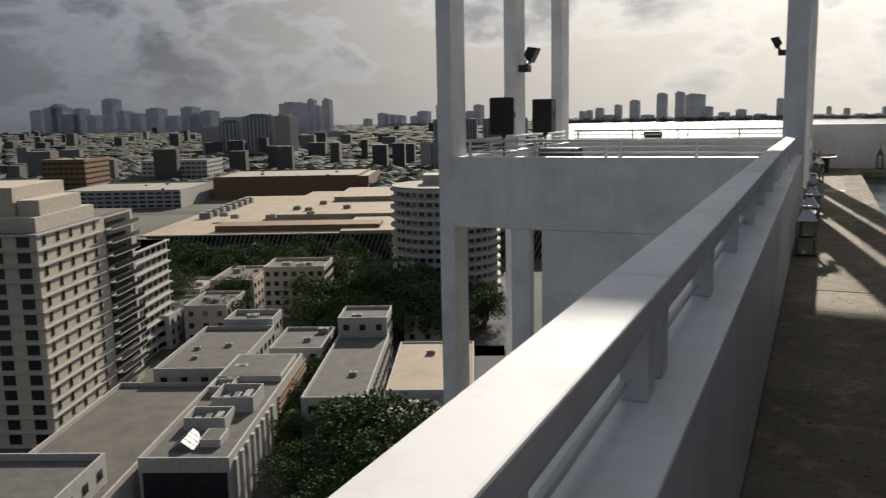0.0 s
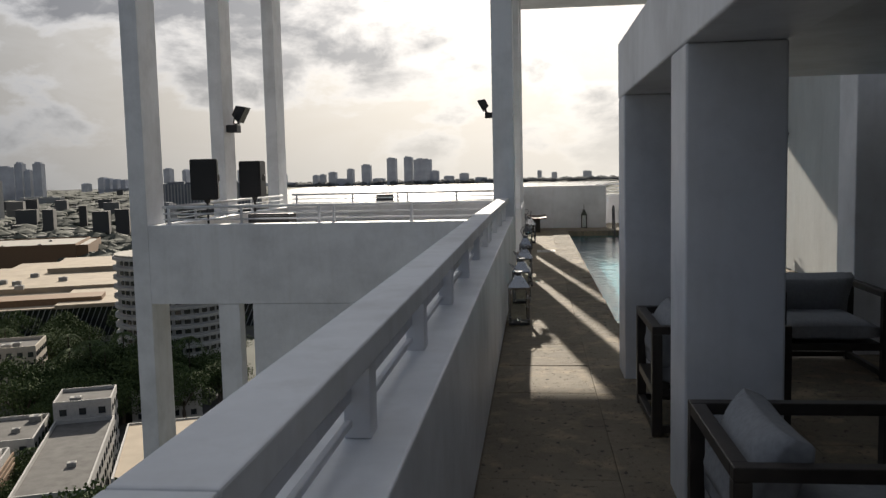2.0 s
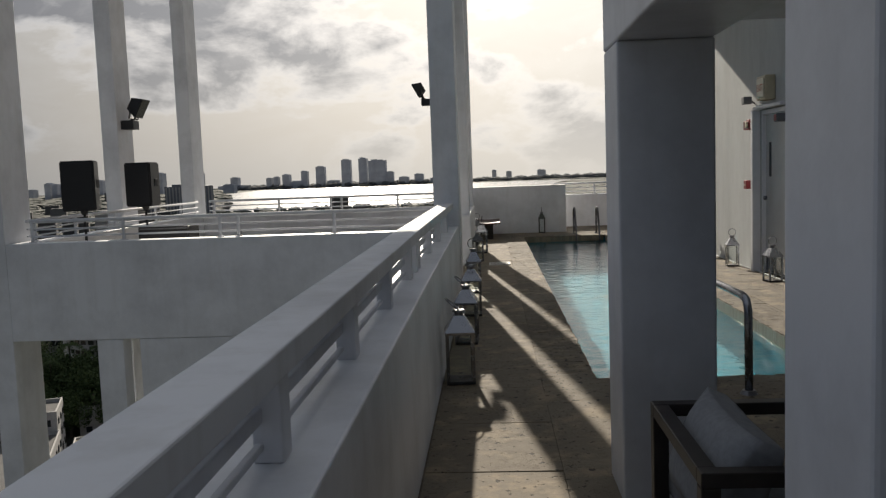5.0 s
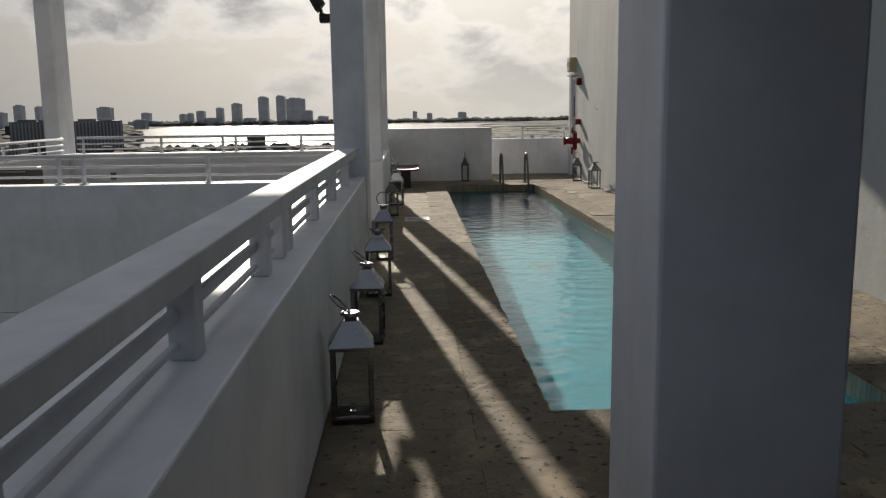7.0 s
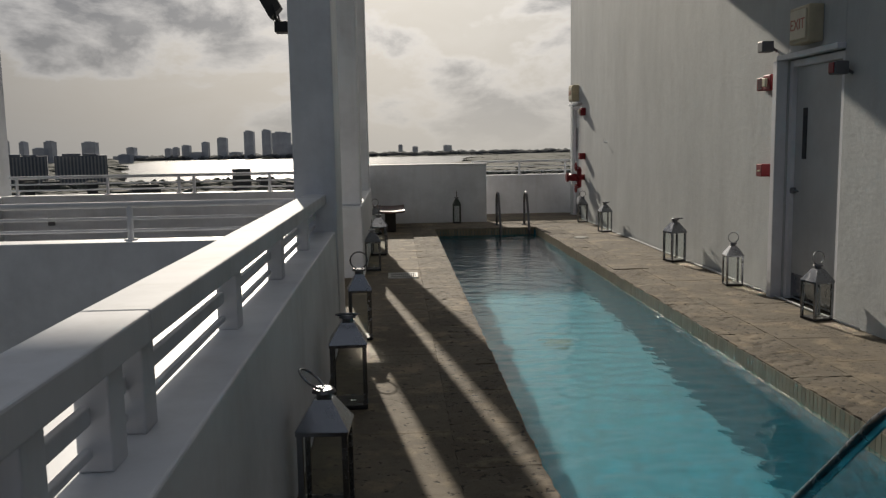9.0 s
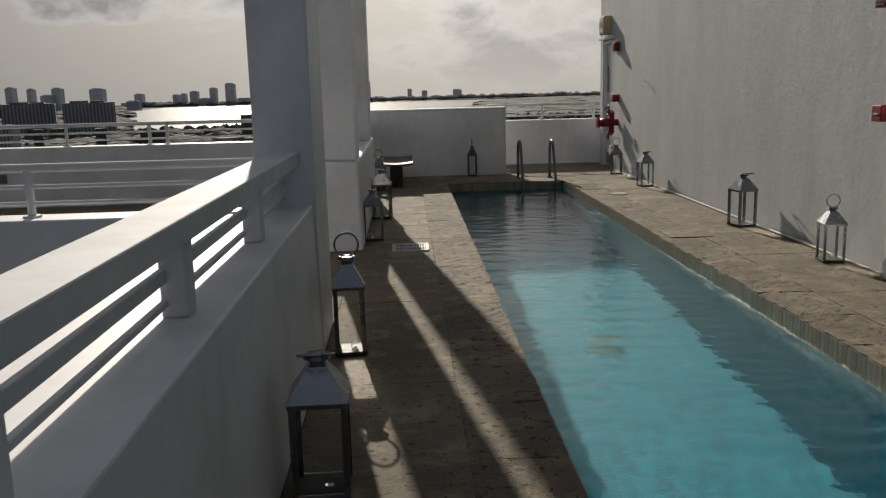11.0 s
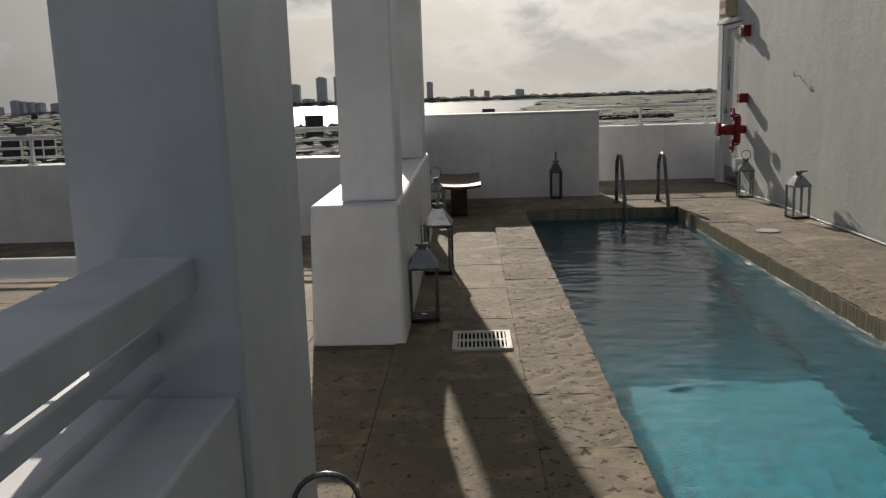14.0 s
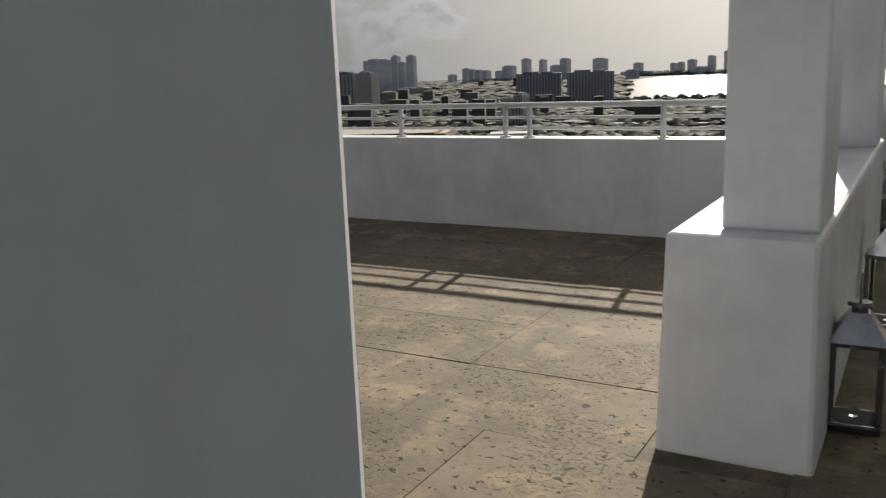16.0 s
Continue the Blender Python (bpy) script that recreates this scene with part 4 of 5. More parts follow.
for u0, u1, v0, v1, h in ((-43.6, -40.2, 125.5, 130.5, 1.3), (-50.5, -38.0, 160, 175, 1.2)):
    x, y = street(u0, v0)
    t = thing("roof_hut", (x, y, -49.94), "pale boxed plant room on a flat roof", "roof hut", "roof huts", turn=CITY)
    bm = B()
    box(bm, 0, u1 - u0, 0, v1 - v0, 0, h, 0.05)
    part("wall", bm, OFFWHITE, t)
    bm = B()
    box(bm, 0.3, u1 - u0 - 0.3, 0.3, v1 - v0 - 0.3, h, h + 0.05)
    part("roof", bm, GREYROOF, t)
x, y = street(-48.0, 124.0)
t = thing("skylight", (x, y, -49.94), "gabled glass skylight with pale bars on a flat roof", "skylight", turn=CITY)
bm = B()
low = [bm.verts.new(p) for p in ((0, 0, 0), (4.0, 0, 0), (4.0, 6.0, 0), (0, 6.0, 0))]
ridge = [bm.verts.new(p) for p in ((2.0, 0, 1.5), (2.0, 6.0, 1.5))]
for f in ((low[0], low[1], ridge[0]), (low[1], low[2], ridge[1], ridge[0]), (low[2], low[3], ridge[1]), (low[3], low[0], ridge[0], ridge[1]), (low[3], low[2], low[1], low[0])):
    bm.faces.new(f)
part("glazing", bm, PALEGLASS, t)
for k in range(5):
    bm = B()
    tube(bm, ((-0.05, 0.05 + k * 1.475, 0.03), (2.0, 0.05 + k * 1.475, 1.55), (4.05, 0.05 + k * 1.475, 0.03)), 0.035, 5)
    part("glazing_bar", bm, OFFWHITE, t)
house(-72, -52.5, 108, 164, -52.0, OFFWHITE, PARKROOF, "flat parking deck beside a tall tower", 2, 0, 0, 0.9, 0)
house(-66, -49, 166.5, 203, -50.0, OFFWHITE, GREYROOF, "white low apartment block with flat grey roof", 3, 4, 9, 1.0, 3)
house(-62, -50, 205, 216, -49.0, OFFWHITE, GREYROOF, "white low apartment block with flat grey roof", 3, 3, 3, 1.2, 2)
house(-46.5, -34.5, 186, 206, -51.0, OFFWHITE, GREYROOF, "small white block with flat grey roof", 3, 3, 5, 0.8, 2)
house(-32, -20, 149, 196, -50.5, OFFWHITE, GREYROOF, "long white block with flat grey roof", 3, 3, 12, 0.9, 1)
house(-32.2, -20.5, 196.2, 209, -46.5, OFFWHITE, GREYROOF, "white stair block with flat roof", 4, 3, 3, 0.8, 1)
house(-17, 0, 156, 192, -51.0, OFFWHITE, TANROOF, "low block with pale tan flat roof", 2, 5, 8, 0.4, 2)
house(-17, 0, 141, 155, -52.5, OFFWHITE, PALEROOF, "low block with pale white flat roof", 2, 5, 4, 0.4, 1)
house(-90, -55, 88, 117, -48.5, OFFWHITE, GREYROOF, "white low block with a stepped flat roof", 4, 8, 6, 1.2, 3)
house(-19, -2, 226, 246, -53.0, OFFWHITE, GREYROOF, "low entrance block with flat roof", 2, 4, 4, 0.6, 4)
house(-65, -46, 259, 276, -45.0, CREAMWALL, GREYROOF, "cream apartment block with many windows", 5, 7, 6, 1.0, 5)
house(-98, -82, 222, 250, -51.5, OFFWHITE, GREYROOF, "white low block with flat grey roof", 3, 4, 6, 0.8, 2)
house(-80, -68, 228, 248, -50.0, OFFWHITE, GREYROOF, "white low block with flat grey roof", 3, 3, 5, 0.8, 2)
house(-100, -86, 262, 282, -52.0, OFFWHITE, PALEROOF, "white low block with a pale roof", 3, 3, 5, 0.8, 2)
house(-84, -70, 266, 292, -50.0, CREAMWALL, GREYROOF, "cream low block with flat grey roof", 3, 3, 6, 0.8, 3)


def apartment_tower():
    u0, u1, v0, v1, top = -106.0, -80.0, 151.5, 195.5, -19.0
    x, y = street(u0, v0)
    t = thing("apartment_tower", (x, y, GROUND), "tall cream apartment tower with ledges and dark balconies", "building", turn=CITY)
    w, d, h = u1 - u0, v1 - v0, top - GROUND
    storey = h / 14
    bm = B()
    box(bm, 0, w, 0, d, 0, h)
    part("wall", bm, CREAMWALL, t)
    for j in range(15):
        bm = B()
        box(bm, -0.3, w + 0.45, -0.45, d * 0.62, j * storey - 0.16, j * storey + 0.16)
        part("ledge", bm, OFFWHITE, t)
    wide, slim = window_mesh(2.4, 1.9), window_mesh(0.9, 1.7)
    place_windows(t, "front", w, 0, 5, 14, 0.7, storey, wide, w)
    place_windows(t, "side", d * 0.6, 0, 5, 14, 0.8, storey, slim, w)
    # dark balconies: a slab and a railing for each storey
    slab, rail = B(), B()
    box(slab, 0, 1.8, 0, d * 0.34, -0.1, 0.1)
    box(rail, 1.72, 1.78, 0, d * 0.34, 0.1, 1.1)
    slab, rail = mesh_of("balcony", slab, OFFWHITE), mesh_of("railing", rail, WINDOWGLASS)
    front_slab, front_rail = B(), B()
    box(front_slab, 0, 5.0, -1.6, 0, -0.1, 0.1)
    box(front_rail, 0, 5.0, -1.58, -1.52, 0.1, 1.1)
    front_slab, front_rail = mesh_of("balcony", front_slab, OFFWHITE), mesh_of("railing", front_rail, WINDOWGLASS)
    dark = window_mesh(d * 0.30, 2.2)
    for j in range(1, 14):
        for mesh_a, mesh_b, px, py in ((slab, rail, w, d * 0.64), (front_slab, front_rail, 7.0, 0.0)):
            ob = new("balcony", mesh_a)
            ob.parent, ob.matrix_basis = t, pose(px, py, j * storey)
            kid = new("railing", mesh_b)
            kid.parent = ob
        ob = new("window", dark)
        ob.parent, ob.matrix_basis = t, pose(w + 0.02, d * 0.81, j * storey + 0.3, 0, 0, 90)
    for a, b, c, e, z0, z1 in ((1, w - 1, 2, d * 0.6, h, h + 3.0), (3, w - 6, 4, d * 0.55, h + 3, h + 8.5), (w - 5.8, w - 1.5, 5, d * 0.5, h + 3, h + 6.0), (2, 12, d * 0.6, d - 1, h, h + 4.0)):
        bm = B()
        box(bm, a, b, c, e, z0, z1)
        part("penthouse", bm, CREAMWALL, t)
    bm = B()
    box(bm, 0.3, w - 0.3, 0.3, d - 0.3, h + 0.17, h + 0.22)
    part("roof", bm, GREYROOF, t)


apartment_tower()


def slim_tower(u0, u1, v0, v1, top, storeys, label, front, side):
    x, y = street(u0, v0)
    t = thing("apartment_block", (x, y, GROUND), label, "building", "apartment blocks", turn=CITY)
    w, d, h = u1 - u0, v1 - v0, top - GROUND
    bm = B()
    box(bm, 0, w, 0, d, 0, h)
    part("wall", bm, OFFWHITE, t)
    storey = h / storeys
    for j in range(1, storeys + 1):
        bm = B()
        box(bm, -0.2, w + 0.9, -0.5, d + 0.2, j * storey - 0.35, j * storey)
        part("ledge", bm, OFFWHITE, t)
    place_windows(t, "front", w, 0, front, storeys, storey * 0.25, storey, window_mesh(w / front * 0.55, storey * 0.45), w)
    place_windows(t, "side", d, 0, side, storeys, storey * 0.25, storey, window_mesh(d / side * 0.6, storey * 0.45), w)
    bm = B()
    box(bm, w * 0.2, w * 0.7, d * 0.2, d * 0.7, h, h + 3.5)
    part("penthouse", bm, OFFWHITE, t)


slim_tower(-102, -84.5, 206, 230, -31, 10, "white apartment block with ledges", 4, 6)
slim_tower(-124, -105, 206, 232, -26, 11, "white apartment block with ledges", 5, 6)


def curved_tower():
    x, y = street(-9, 283)
    t = thing("curved_apartment_tower", (x, y, GROUND), "white curved apartment tower with ribbon balconies", "building", turn=CITY)
    r, h, storeys = 17.0, 38.0, 13
    bm = B()
    cone(bm, (0, 0, h / 2), r, r, h, sides=40)
    part("wall", bm, OFFWHITE, t)
    band = B()
    cone(band, (0, 0, 0), r + 1.1, r + 1.1, 0.9, sides=40)
    band = mesh_of("balcony", band, OFFWHITE)
    storey = h / storeys
    pane = window_mesh(1.7, 1.3)
    for j in range(storeys):
        ob = new("balcony", band)
        ob.parent, ob.matrix_basis = t, pose(0, 0, j * storey + storey - 0.3)
        for i in range(18):
            a = -150 + i * 9.0
            ob = new("window", pane)
            ob.parent = t
            ob.matrix_basis = pose((r + 0.02) * math.cos(radians(a)), (r + 0.02) * math.sin(radians(a)), j * storey + 0.75, 0, 0, a + 90)
    bm = B()
    cone(bm, (0, 0, h + 0.4), r + 0.6, r + 0.6, 0.8, sides=40)
    part("roof", bm, PALEROOF, t)
    bm = B()
    box(bm, -7, 6, -4, 6, h + 0.8, h + 4)
    part("penthouse", bm, OFFWHITE, t)


curved_tower()


def hall():
    u0, u1, v0, v1, top = -141.0, 60.0, 364.0, 535.0, -47.5
    x, y = street(u0, v0)
    t = thing("exhibition_hall", (x, y, GROUND), "huge low exhibition hall with pale tan roof and finned glass front", "building", turn=CITY)
    w, d, h = u1 - u0, v1 - v0, top - GROUND
    bm = B()
    box(bm, 0, w, 0, d, 0, h - 0.5)
    part("wall", bm, WINDOWGLASS, t)
    for a, b, c, e, z0, z1, mat in ((-2, w * 0.42, -2, d, h - 0.5, h, TANROOF), (w * 0.42, w, -3, d, h - 0.5, h + 1.0, TANROOF), (w * 0.2, w, d * 0.28, d, h, h + 2.4, TANROOF),
                                    (w * 0.32, w, d * 0.62, d * 0.97, h + 2.4, h + 5.0, TANROOF), (w * 0.14, w * 0.50, 6, d * 0.12, h, h + 2.6, BROWNWALL)):
        bm = B()
        box(bm, a, b, c, e, z0, z1)
        part("roof", bm, mat, t)
    fin = B()
    box(fin, -0.18, 0.18, -0.5, 0.1, 0, h - 0.6)
    for v in fin.verts:
        v.co.x += v.co.z * 0.42
        v.co.y -= v.co.z * 0.15
    fin = mesh_of("fin", fin, FINMETAL)
    for k in range(96):
        ob = new("fin", fin)
        ob.parent, ob.matrix_basis = t, pose(-2 + k * 2.05, 0, 0)
    for k in range(14):
        ux, uy = street(u0 + CITY_RND.uniform(0.05, 0.95) * w, v0 + CITY_RND.uniform(0.2, 0.6) * d)
        roof_unit(ux, uy, top + 2.42, 2.0)
    for k in range(8):
        ux, uy = street(u0 + 8 + k * 0.2, v0 + 60 + k * 11)
        roof_unit(ux, uy, top, 3.2)


hall()
house(-200, -88, 662, 745, -44.0, BROWNWALL, PALEROOF, "long brown building with a white roof", 3, 0, 0, 1.0, 5, "long_building")
house(-88, -80, 664, 745, -45.0, BROWNWALL, PALEROOF, "brown wing with a white roof", 3, 0, 0, 1.0, 0, "long_building")
house(-290, -205, 600, 680, -48.0, OFFWHITE, PALEROOF, "white car park building with open decks", 4, 14, 0, 1.0, 3, "long_building", (4.5, 1.3))
house(-330, -296, 655, 700, -28.0, BROWNWALL, PALEROOF, "brown mid-rise office block", 8, 8, 8, 1.0, 2, "office_block", (3.2, 1.4))
house(-410, -350, 640, 690, -44.0, OFFWHITE, GREYROOF, "white mid-rise office block", 4, 12, 6, 1.0, 2, "office_block", (3.6, 1.5))
house(-300, -240, 780, 830, -36.0, OFFWHITE, GREYROOF, "white mid-rise office block", 6, 12, 6, 1.0, 2, "office_block", (3.6, 1.5))


def high_rise(x0, width, y, top, storeys, material, label, depth=30.0, name="high_rise", stripes=0, turn=0.0):
    t = thing(name, (x0, y, GROUND), label, "building", "high-rise buildings", turn=turn)
    h = top - GROUND
    bm = B()
    box(bm, 0, width, 0, depth, 0, h)
    part("wall", bm, material, t)
    if stripes:
        gap = width / stripes
        bm = B()
        box(bm, -gap * 0.22, gap * 0.22, -0.8, 0.0, 0, h - 1.5)
        strip = mesh_of("pier", bm, OFFWHITE)
        for k in range(stripes):
            ob = new("pier", strip)
            ob.parent, ob.matrix_basis = t, pose((k + 0.5) * gap, 0, 0)
    elif storeys:
        bm = B()
        box(bm, -0.3, width + 0.3, -0.6, depth, 0, 1.2)
        ledge = mesh_of("ledge", bm, OFFWHITE)
        for j in range(1, storeys):
            ob = new("ledge", ledge)
            ob.parent, ob.matrix_basis = t, pose(0, 0, j * h / storeys)
    for a, b, e in ((0.15, 0.5, 0.04), (0.55, 0.8, 0.025)):
        bm = B()
        box(bm, width * a, width * b, depth * 0.2, depth * 0.8, h, h * (1 + e) + 1)
        part("penthouse", bm, material, t)
    return t


TALL = "dark grey high-rise far across the city"
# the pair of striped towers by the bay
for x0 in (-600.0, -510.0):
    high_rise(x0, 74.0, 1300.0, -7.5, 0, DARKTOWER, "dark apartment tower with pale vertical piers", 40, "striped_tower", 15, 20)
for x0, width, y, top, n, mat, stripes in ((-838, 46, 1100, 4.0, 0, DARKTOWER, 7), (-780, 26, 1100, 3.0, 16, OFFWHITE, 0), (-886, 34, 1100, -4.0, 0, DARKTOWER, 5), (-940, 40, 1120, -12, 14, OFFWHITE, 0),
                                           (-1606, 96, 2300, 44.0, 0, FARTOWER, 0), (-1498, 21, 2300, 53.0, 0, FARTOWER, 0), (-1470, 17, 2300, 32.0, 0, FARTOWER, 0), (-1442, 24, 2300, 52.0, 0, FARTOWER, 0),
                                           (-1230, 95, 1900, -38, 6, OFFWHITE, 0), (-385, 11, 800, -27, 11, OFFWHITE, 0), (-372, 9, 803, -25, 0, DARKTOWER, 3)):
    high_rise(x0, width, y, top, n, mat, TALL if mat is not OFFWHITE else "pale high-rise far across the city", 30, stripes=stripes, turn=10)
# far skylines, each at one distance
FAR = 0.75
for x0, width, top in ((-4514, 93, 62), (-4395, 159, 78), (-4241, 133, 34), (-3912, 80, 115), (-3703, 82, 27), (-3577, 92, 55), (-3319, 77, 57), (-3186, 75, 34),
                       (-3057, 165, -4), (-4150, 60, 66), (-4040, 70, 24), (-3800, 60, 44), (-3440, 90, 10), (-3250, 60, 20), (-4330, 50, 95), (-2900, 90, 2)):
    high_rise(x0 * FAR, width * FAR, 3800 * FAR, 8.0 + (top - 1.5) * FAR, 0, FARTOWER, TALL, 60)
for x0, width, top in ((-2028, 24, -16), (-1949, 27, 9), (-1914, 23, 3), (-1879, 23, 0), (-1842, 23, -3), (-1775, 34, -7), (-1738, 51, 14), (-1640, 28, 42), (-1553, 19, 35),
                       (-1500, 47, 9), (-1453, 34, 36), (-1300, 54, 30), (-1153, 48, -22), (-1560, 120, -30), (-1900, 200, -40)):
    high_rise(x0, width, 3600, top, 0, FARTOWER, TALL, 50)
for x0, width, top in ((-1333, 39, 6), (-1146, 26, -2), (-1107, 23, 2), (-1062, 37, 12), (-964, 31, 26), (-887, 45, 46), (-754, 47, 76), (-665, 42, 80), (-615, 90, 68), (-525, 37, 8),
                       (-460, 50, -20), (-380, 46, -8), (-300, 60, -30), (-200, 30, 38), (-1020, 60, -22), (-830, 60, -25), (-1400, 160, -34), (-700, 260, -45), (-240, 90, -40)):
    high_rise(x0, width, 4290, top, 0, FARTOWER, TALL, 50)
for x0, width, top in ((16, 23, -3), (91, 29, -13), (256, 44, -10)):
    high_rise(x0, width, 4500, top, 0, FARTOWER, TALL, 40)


# ---- trees ----
def leaf_cloud(bm, centre, radius, count, leaf, rnd, squash=0.75):
    """Many small leaf blades in a ragged clump."""
    for _ in range(count):
        d = Vector((rnd.gauss(0, 1), rnd.gauss(0, 1), rnd.gauss(0, 1))).normalized() * radius * (0.45 + 0.55 * rnd.random() ** 0.5)
        p = Vector(centre) + Vector((d.x, d.y, d.z * squash))
        a = Vector((rnd.uniform(-1, 1), rnd.uniform(-1, 1), rnd.uniform(-0.6, 0.6))).normalized() * leaf
        b = a.cross(Vector((rnd.uniform(-1, 1), rnd.uniform(-1, 1), rnd.uniform(-1, 1)))).normalized() * leaf * 0.7
        bm.faces.new([bm.verts.new(p + q) for q in (-a, b, a, -b)])


def raw_mesh(name, bm, material):
    me = bpy.data.meshes.new(name)
    bm.to_mesh(me)
    bm.free()
    me.materials.append(material)
    return me


TREES = random.Random(5)
crowns, trunks = [], []
for k in range(4):
    bm = B()
    clumps = 14
    for j in range(clumps):
        a, r = TREES.uniform(0, 6.28), TREES.uniform(0.1, 0.75)
        leaf_cloud(bm, (r * math.cos(a), r * math.sin(a), TREES.uniform(0.45, 1.15)), TREES.uniform(0.22, 0.42), 230, 0.030, TREES)
    crowns.append(raw_mesh("crown", bm, LEAF))
    bm = B()
    tube(bm, ((0, 0, 0), (0.02, 0.01, 0.25), (0.0, 0.0, 0.55)), 0.055, 7)
    for j in range(4):
        a = j * 1.57 + k
        tube(bm, ((0, 0, 0.4), (0.22 * math.cos(a), 0.22 * math.sin(a), 0.62), (0.42 * math.cos(a), 0.42 * math.sin(a), 0.85)), 0.022, 5)
    trunks.append(raw_mesh("trunk", bm, BARK))
palm_crowns, palm_trunks = [], []
for k in range(2):
    bm = B()
    for j in range(18):
        a, rise = j * 0.349 + TREES.uniform(-0.1, 0.1), TREES.uniform(-0.1, 0.35)
        way = Vector((math.cos(a), math.sin(a), 0))
        side = Vector((-math.sin(a), math.cos(a), 0))
        for s in range(9):
            f0 = s / 9
            p = Vector((0, 0, 1.0)) + way * 0.27 * f0 + Vector((0, 0, rise * 0.3 * f0 - 0.30 * f0 * f0))
            for sgn in (-1, 1):
                tip = p + side * sgn * 0.06 + way * 0.03 + Vector((0, 0, -0.03))
                bm.faces.new([bm.verts.new(q) for q in (p, p + way * 0.022, tip)])
    palm_crowns.append(raw_mesh("crown", bm, LEAF))
    bm = B()
    tube(bm, ((0, 0, 0), (0.015, 0.01, 0.5), (0.0, 0.0, 1.0)), 0.016, 7)
    palm_trunks.append(raw_mesh("trunk", bm, BARK))


def tree(u, v, height, spread=1.0, palm=False, base=GROUND):
    x, y = street(u, v)
    kind = TREES.randrange(2 if palm else 4)
    t = thing("palm_tree" if palm else "tree", (x, y, base), "tall palm tree with drooping fronds" if palm else "dark green broadleaf street tree", "tree", "palm trees" if palm else "street trees")
    t.rotation_euler = (0, 0, TREES.uniform(0, 6.28))
    t.scale = (height * spread, height * spread, height)
    for name, mesh in (("trunk", (palm_trunks if palm else trunks)[kind]), ("crown", (palm_crowns if palm else crowns)[kind])):
        ob = new(name, mesh)
        ob.parent = t


# the large tree by the tan roofs, and trees along the streets
for u, v, h in ((-16, 128, 13), (-10, 133, 12), (-19, 136, 11), (-6, 124, 12), (-14, 118, 11), (-22, 142, 8), (-27, 146, 6), (-30, 126, 6), (-31, 136, 6), (-12, 112, 10), (-24, 112, 8)):
    tree(u, v, h, 1.0)
for k in range(46):
    tree(TREES.uniform(-48, 6), TREES.uniform(213, 262), TREES.uniform(7, 13), 0.95)
for k in range(26):
    tree(TREES.uniform(-110, -66), TREES.uniform(224, 330), TREES.uniform(6, 11), 0.9)
for k in range(60):
    tree(TREES.uniform(-140, 10), TREES.uniform(296, 350), TREES.uniform(6, 11), 0.95)
for k in range(14):
    tree(TREES.uniform(-36, -33), 146 + k * 4.6, TREES.uniform(5, 8), 0.8)
for u, v, h in ((-30, 243, 19), (-26, 240, 17), (-22, 247, 20), (-36, 250, 16), (-12, 238, 15), (-5, 250, 17), (-33, 146, 9), (-18, 150, 9), (-2, 152, 10), (-34.5, 182, 9), (-48, 285, 15), (-62, 300, 15), (-80, 310, 16), (-38, 262, 18), (-16, 262, 16)):
    tree(u, v, h, 1.0, True)


# ---- woods and small roofs out to the bay: past counting ----
def in_bay(x, y):
    return y > 1330 and x > -0.32 * (y - 330) - 100 and x < 60 + 0.16 * (y - 1700) and y < 4250


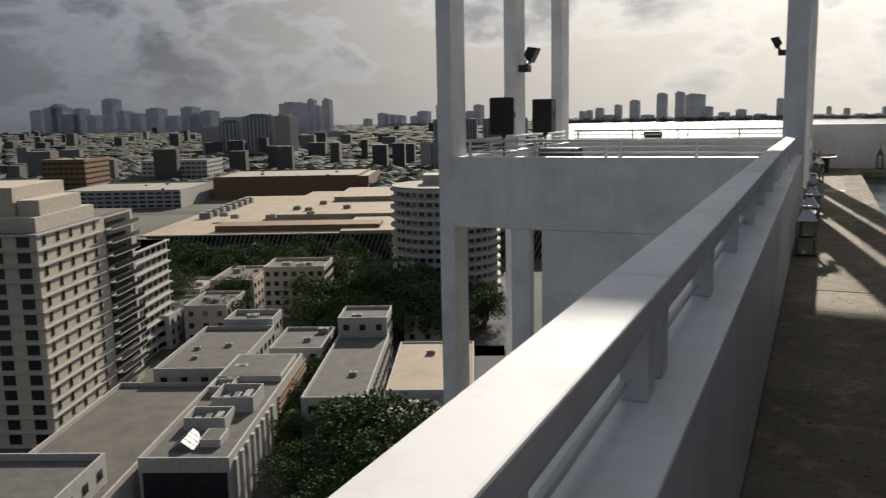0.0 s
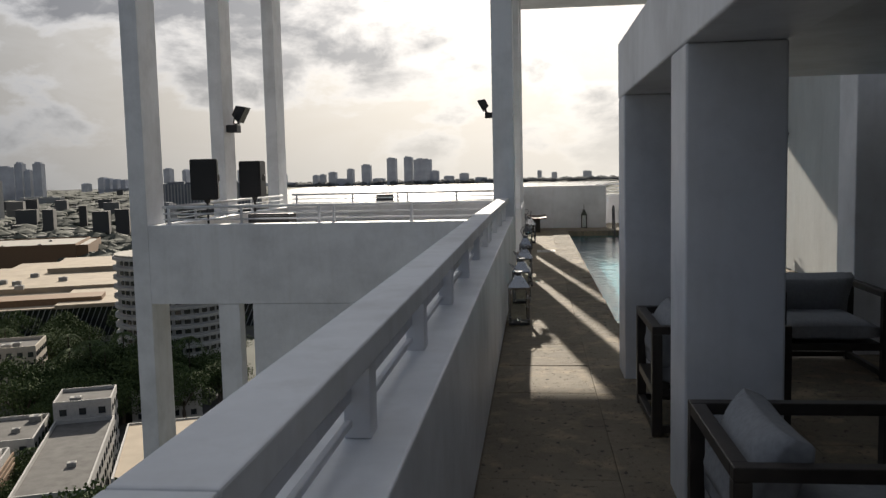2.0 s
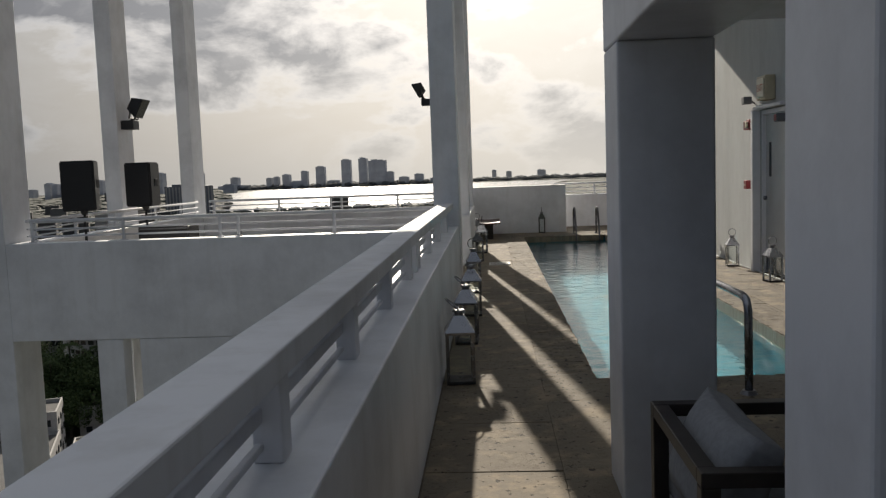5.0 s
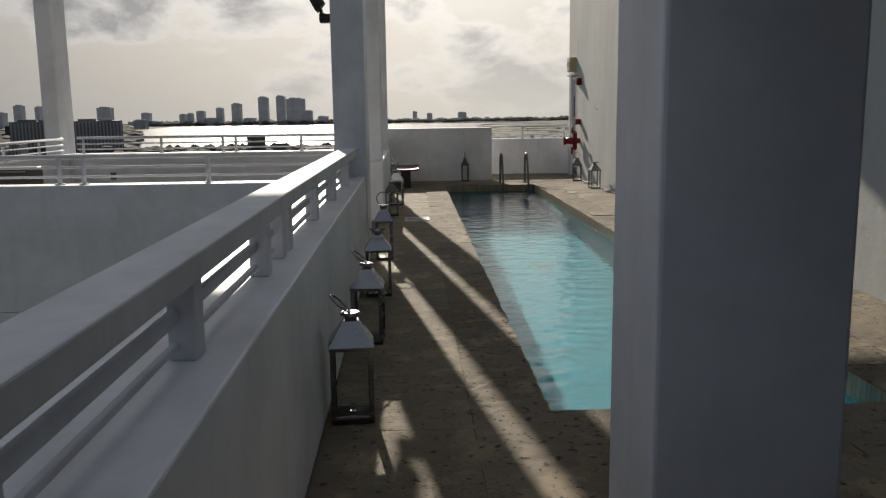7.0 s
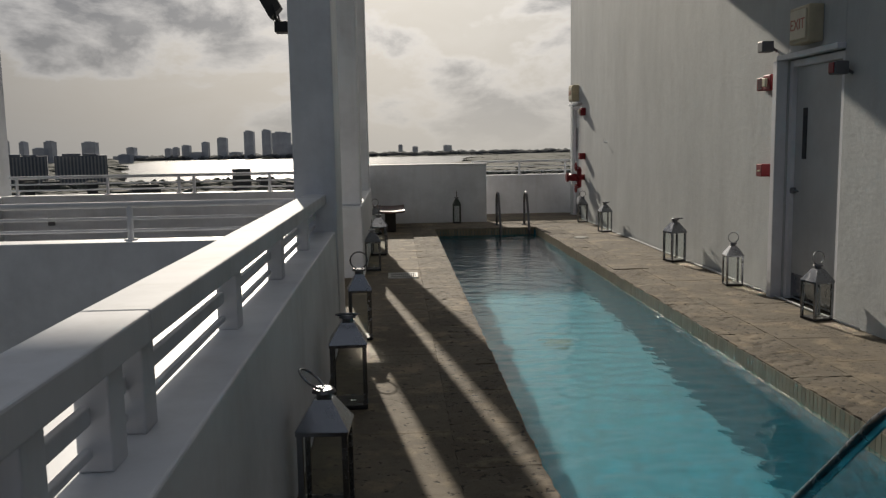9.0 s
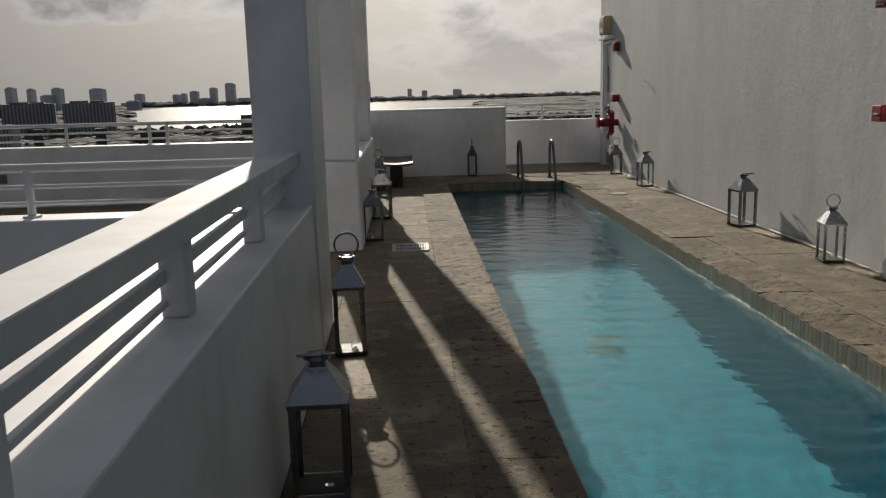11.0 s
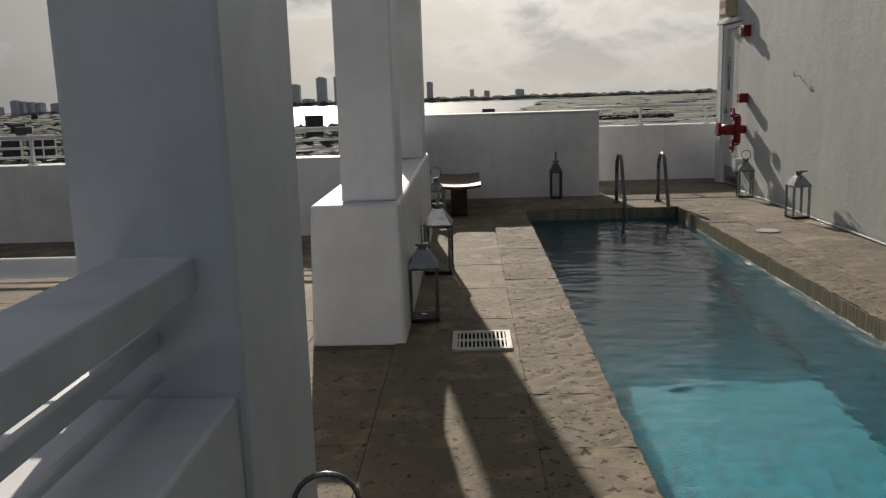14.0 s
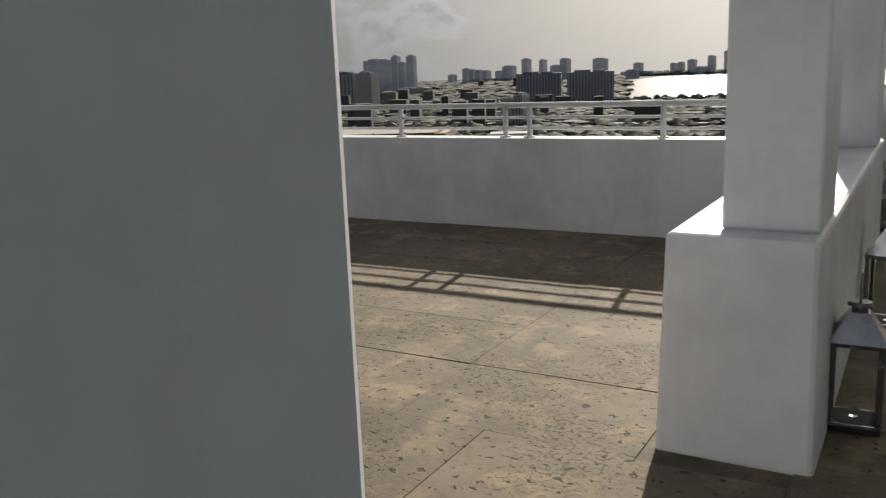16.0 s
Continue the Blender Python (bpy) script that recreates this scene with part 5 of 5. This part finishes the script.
def far_stuff():
    rnd = np.random.default_rng(3)
    verts, faces = [], []
    rough = []
    for k in range(6):
        bm = B()
        bmesh.ops.create_icosphere(bm, subdivisions=1, radius=1.0)
        for v in bm.verts:
            v.co *= 1 + 0.45 * noise.noise(v.co * 1.7 + Vector((k * 3.1, 0, 0)))
        bm.verts.ensure_lookup_table()
        rough.append(([tuple(v.co) for v in bm.verts], [tuple(v.index for v in f.verts) for f in bm.faces]))
        bm.free()

    def clump(x, y, s, h, k):
        base = len(verts)
        vs, fs = rough[k % 6]
        verts.extend((x + s * a, y + s * b, GROUND + h * 0.5 + h * 0.6 * c) for a, b, c in vs)
        faces.extend(tuple(base + i for i in f) for f in fs)

    n = 0
    while n < 8200:
        y = 560 + 3900 * rnd.random() ** 2.2
        x = rnd.uniform(-1.25, 0.85) * y
        if in_bay(x, y) or abs(x) + y > 6500 or x * x + y * y > 4850 ** 2:
            continue
        s = 6 + y * 0.006 * rnd.uniform(0.6, 1.6)
        clump(x, y, s * (2.0 if x > 0 else 1.0), (rnd.uniform(6, 11) if x < 0 else rnd.uniform(2, 5)) + (2 if y > 2500 else 0), n)
        n += 1
    # palms and bushes along the near shore
    for k in range(420):
        f = rnd.random()
        x = -640 + 1000 * f
        y = 1290 + 260 * f + rnd.uniform(-60, 20) - (0 if x > -440 else 60)
        clump(x, y, rnd.uniform(4, 9), rnd.uniform(6, 13), k)
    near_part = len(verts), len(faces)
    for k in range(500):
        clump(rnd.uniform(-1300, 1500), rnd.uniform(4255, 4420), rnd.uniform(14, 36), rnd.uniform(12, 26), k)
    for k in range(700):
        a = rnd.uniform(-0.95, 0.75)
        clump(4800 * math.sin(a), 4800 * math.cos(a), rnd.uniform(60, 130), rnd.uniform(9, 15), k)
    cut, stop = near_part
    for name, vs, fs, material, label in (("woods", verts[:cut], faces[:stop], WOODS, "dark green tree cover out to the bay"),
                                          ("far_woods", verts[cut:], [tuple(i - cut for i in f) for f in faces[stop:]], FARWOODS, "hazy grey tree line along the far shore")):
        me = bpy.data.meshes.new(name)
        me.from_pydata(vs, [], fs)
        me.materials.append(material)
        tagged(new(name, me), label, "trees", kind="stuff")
    verts, faces = [], []
    n = 0
    while n < 1500:
        y = 580 + 2300 * rnd.random() ** 1.7
        x = rnd.uniform(-1.25, 0.05) * y
        if in_bay(x, y) or (y < 800 and -560 < x < -60 and y < 760 and x > -470):
            continue
        w, d, h = rnd.uniform(8, 26), rnd.uniform(8, 22), rnd.uniform(4, 9) if rnd.random() < 0.95 else rnd.uniform(18, 36)
        a = radians(CITY)
        base = len(verts)
        for z in (GROUND, GROUND + h):
            for sx, sy in ((-1, -1), (1, -1), (1, 1), (-1, 1)):
                px, py = sx * w / 2, sy * d / 2
                verts.append((x + px * math.cos(a) - py * math.sin(a), y + px * math.sin(a) + py * math.cos(a), z))
        for f in ((4, 5, 6, 7), (0, 1, 5, 4), (1, 2, 6, 5), (2, 3, 7, 6), (3, 0, 4, 7)):
            faces.append(tuple(base + i for i in f))
        n += 1
    me = bpy.data.meshes.new("distant_houses")
    me.from_pydata(verts, [], faces)
    me.materials.append(FARHOUSES)
    tagged(new("distant_houses", me), "small pale flat-roofed houses among trees", "buildings", kind="stuff")


far_stuff()

# ---- paving, tiles of the pool's rim (last: many pieces) ----
PAVE = random.Random(7)


def paver_mesh(name, w, d, material, rugged=0.0, seed=0):
    bm = B()
    box(bm, -w / 2, w / 2, -d / 2, d / 2, -0.03, 0.0)
    top = [e for e in bm.edges if all(v.co.z > -0.001 for v in e.verts)]
    bmesh.ops.bevel(bm, geom=top, offset=0.0015, segments=1, affect="EDGES")
    if rugged:
        long_way = [e for e in bm.edges if abs((e.verts[0].co - e.verts[1].co).y) > d * 0.6]
        bmesh.ops.subdivide_edges(bm, edges=long_way, cuts=9, use_grid_fill=True)
        cross = [e for e in bm.edges if abs((e.verts[0].co - e.verts[1].co).x) > w * 0.6]
        bmesh.ops.subdivide_edges(bm, edges=cross, cuts=6, use_grid_fill=True)
        for v in bm.verts:
            q = noise.noise_vector((v.co.x * 14 + seed, v.co.y * 14, seed * 1.7))
            rim = 1.0 if abs(v.co.x) > w * 0.46 else 0.35
            v.co.x += q.x * rugged * rim
            v.co.y += q.y * rugged * 0.5
            if v.co.z > -0.01:
                v.co.z += min(0.0, q.z) * rugged
    return mesh_of(name, bm, material)


def lay(x0, x1, y0, y1, nx, ny, material, name="paver", parent=None, rugged=0.0, shift=0.0, skip=()):
    w, d = (x1 - x0) / nx, (y1 - y0) / ny
    kinds = [paver_mesh(name, w - 0.002, d - 0.002, material, rugged, k) for k in range(9 if rugged else 4)]
    for i in range(nx):
        for j in range(ny):
            ob = new(name, PAVE.choice(kinds))
            ob.parent = parent or floor
            x, y = x0 + (i + 0.5) * w, y0 + (j + 0.5) * d + (shift * d if i % 2 else 0)
            ob.matrix_basis = pose(x, y, PAVE.uniform(-0.002, 0.001), PAVE.uniform(-0.2, 0.2), PAVE.uniform(-0.2, 0.2), PAVE.choice((0, 180)))


lay(-0.02, 0.66, -6.2, 19.4, 1, 32, DECK)
lay(0.66, 1.05, 4.34, 16.83, 1, 21, COPESTONE, "coping_stone", rugged=0.015)      # left rim
lay(0.66, 3.88, -6.2, 3.76, 3, 10, DECK)
lay(0.66, 3.88, 3.76, 4.405, 4, 1, COPESTONE, "coping_stone", rugged=0.010)
lay(2.785, 3.16, 4.41, 16.77, 1, 21, COPESTONE, "coping_stone", rugged=0.015)      # right rim
lay(3.16, 3.88, 4.41, 16.83, 1, 19, CORALDECK, rugged=0.006)
lay(0.66, 3.88, 16.77, 17.25, 4, 1, COPESTONE, "coping_stone", rugged=0.010)
lay(0.66, 3.88, 17.25, 19.6, 3, 3, DECK)
lay(-5.44, -0.021, 9.12, 11.60, 5, 4, DECK)
lay(-5.44, -0.52, 11.60, 15.44, 5, 6, DECK)
# upright mosaic tiles at the waterline
tile_bm = B()
box(tile_bm, -0.004, 0.0, -0.022, 0.022, 0.0, 0.155)
tile_kind = mesh_of("tile", tile_bm, POOLTILE)
for k in range(252):
    ob = new("tile", tile_kind)
    ob.parent = pool_shell
    ob.matrix_basis = pose(2.778 + PAVE.uniform(-0.001, 0.0), 4.45 + k * 0.0487, -0.162, 0, 0, 0)
tile_bm = B()
box(tile_bm, -0.022, 0.022, -0.004, 0.0, 0.0, 0.155)
tile_kind = mesh_of("tile", tile_bm, POOLTILE)
for k in range(35):
    ob = new("tile", tile_kind)
    ob.parent = pool_shell
    ob.matrix_basis = pose(1.07 + k * 0.0487, 16.748, -0.162)
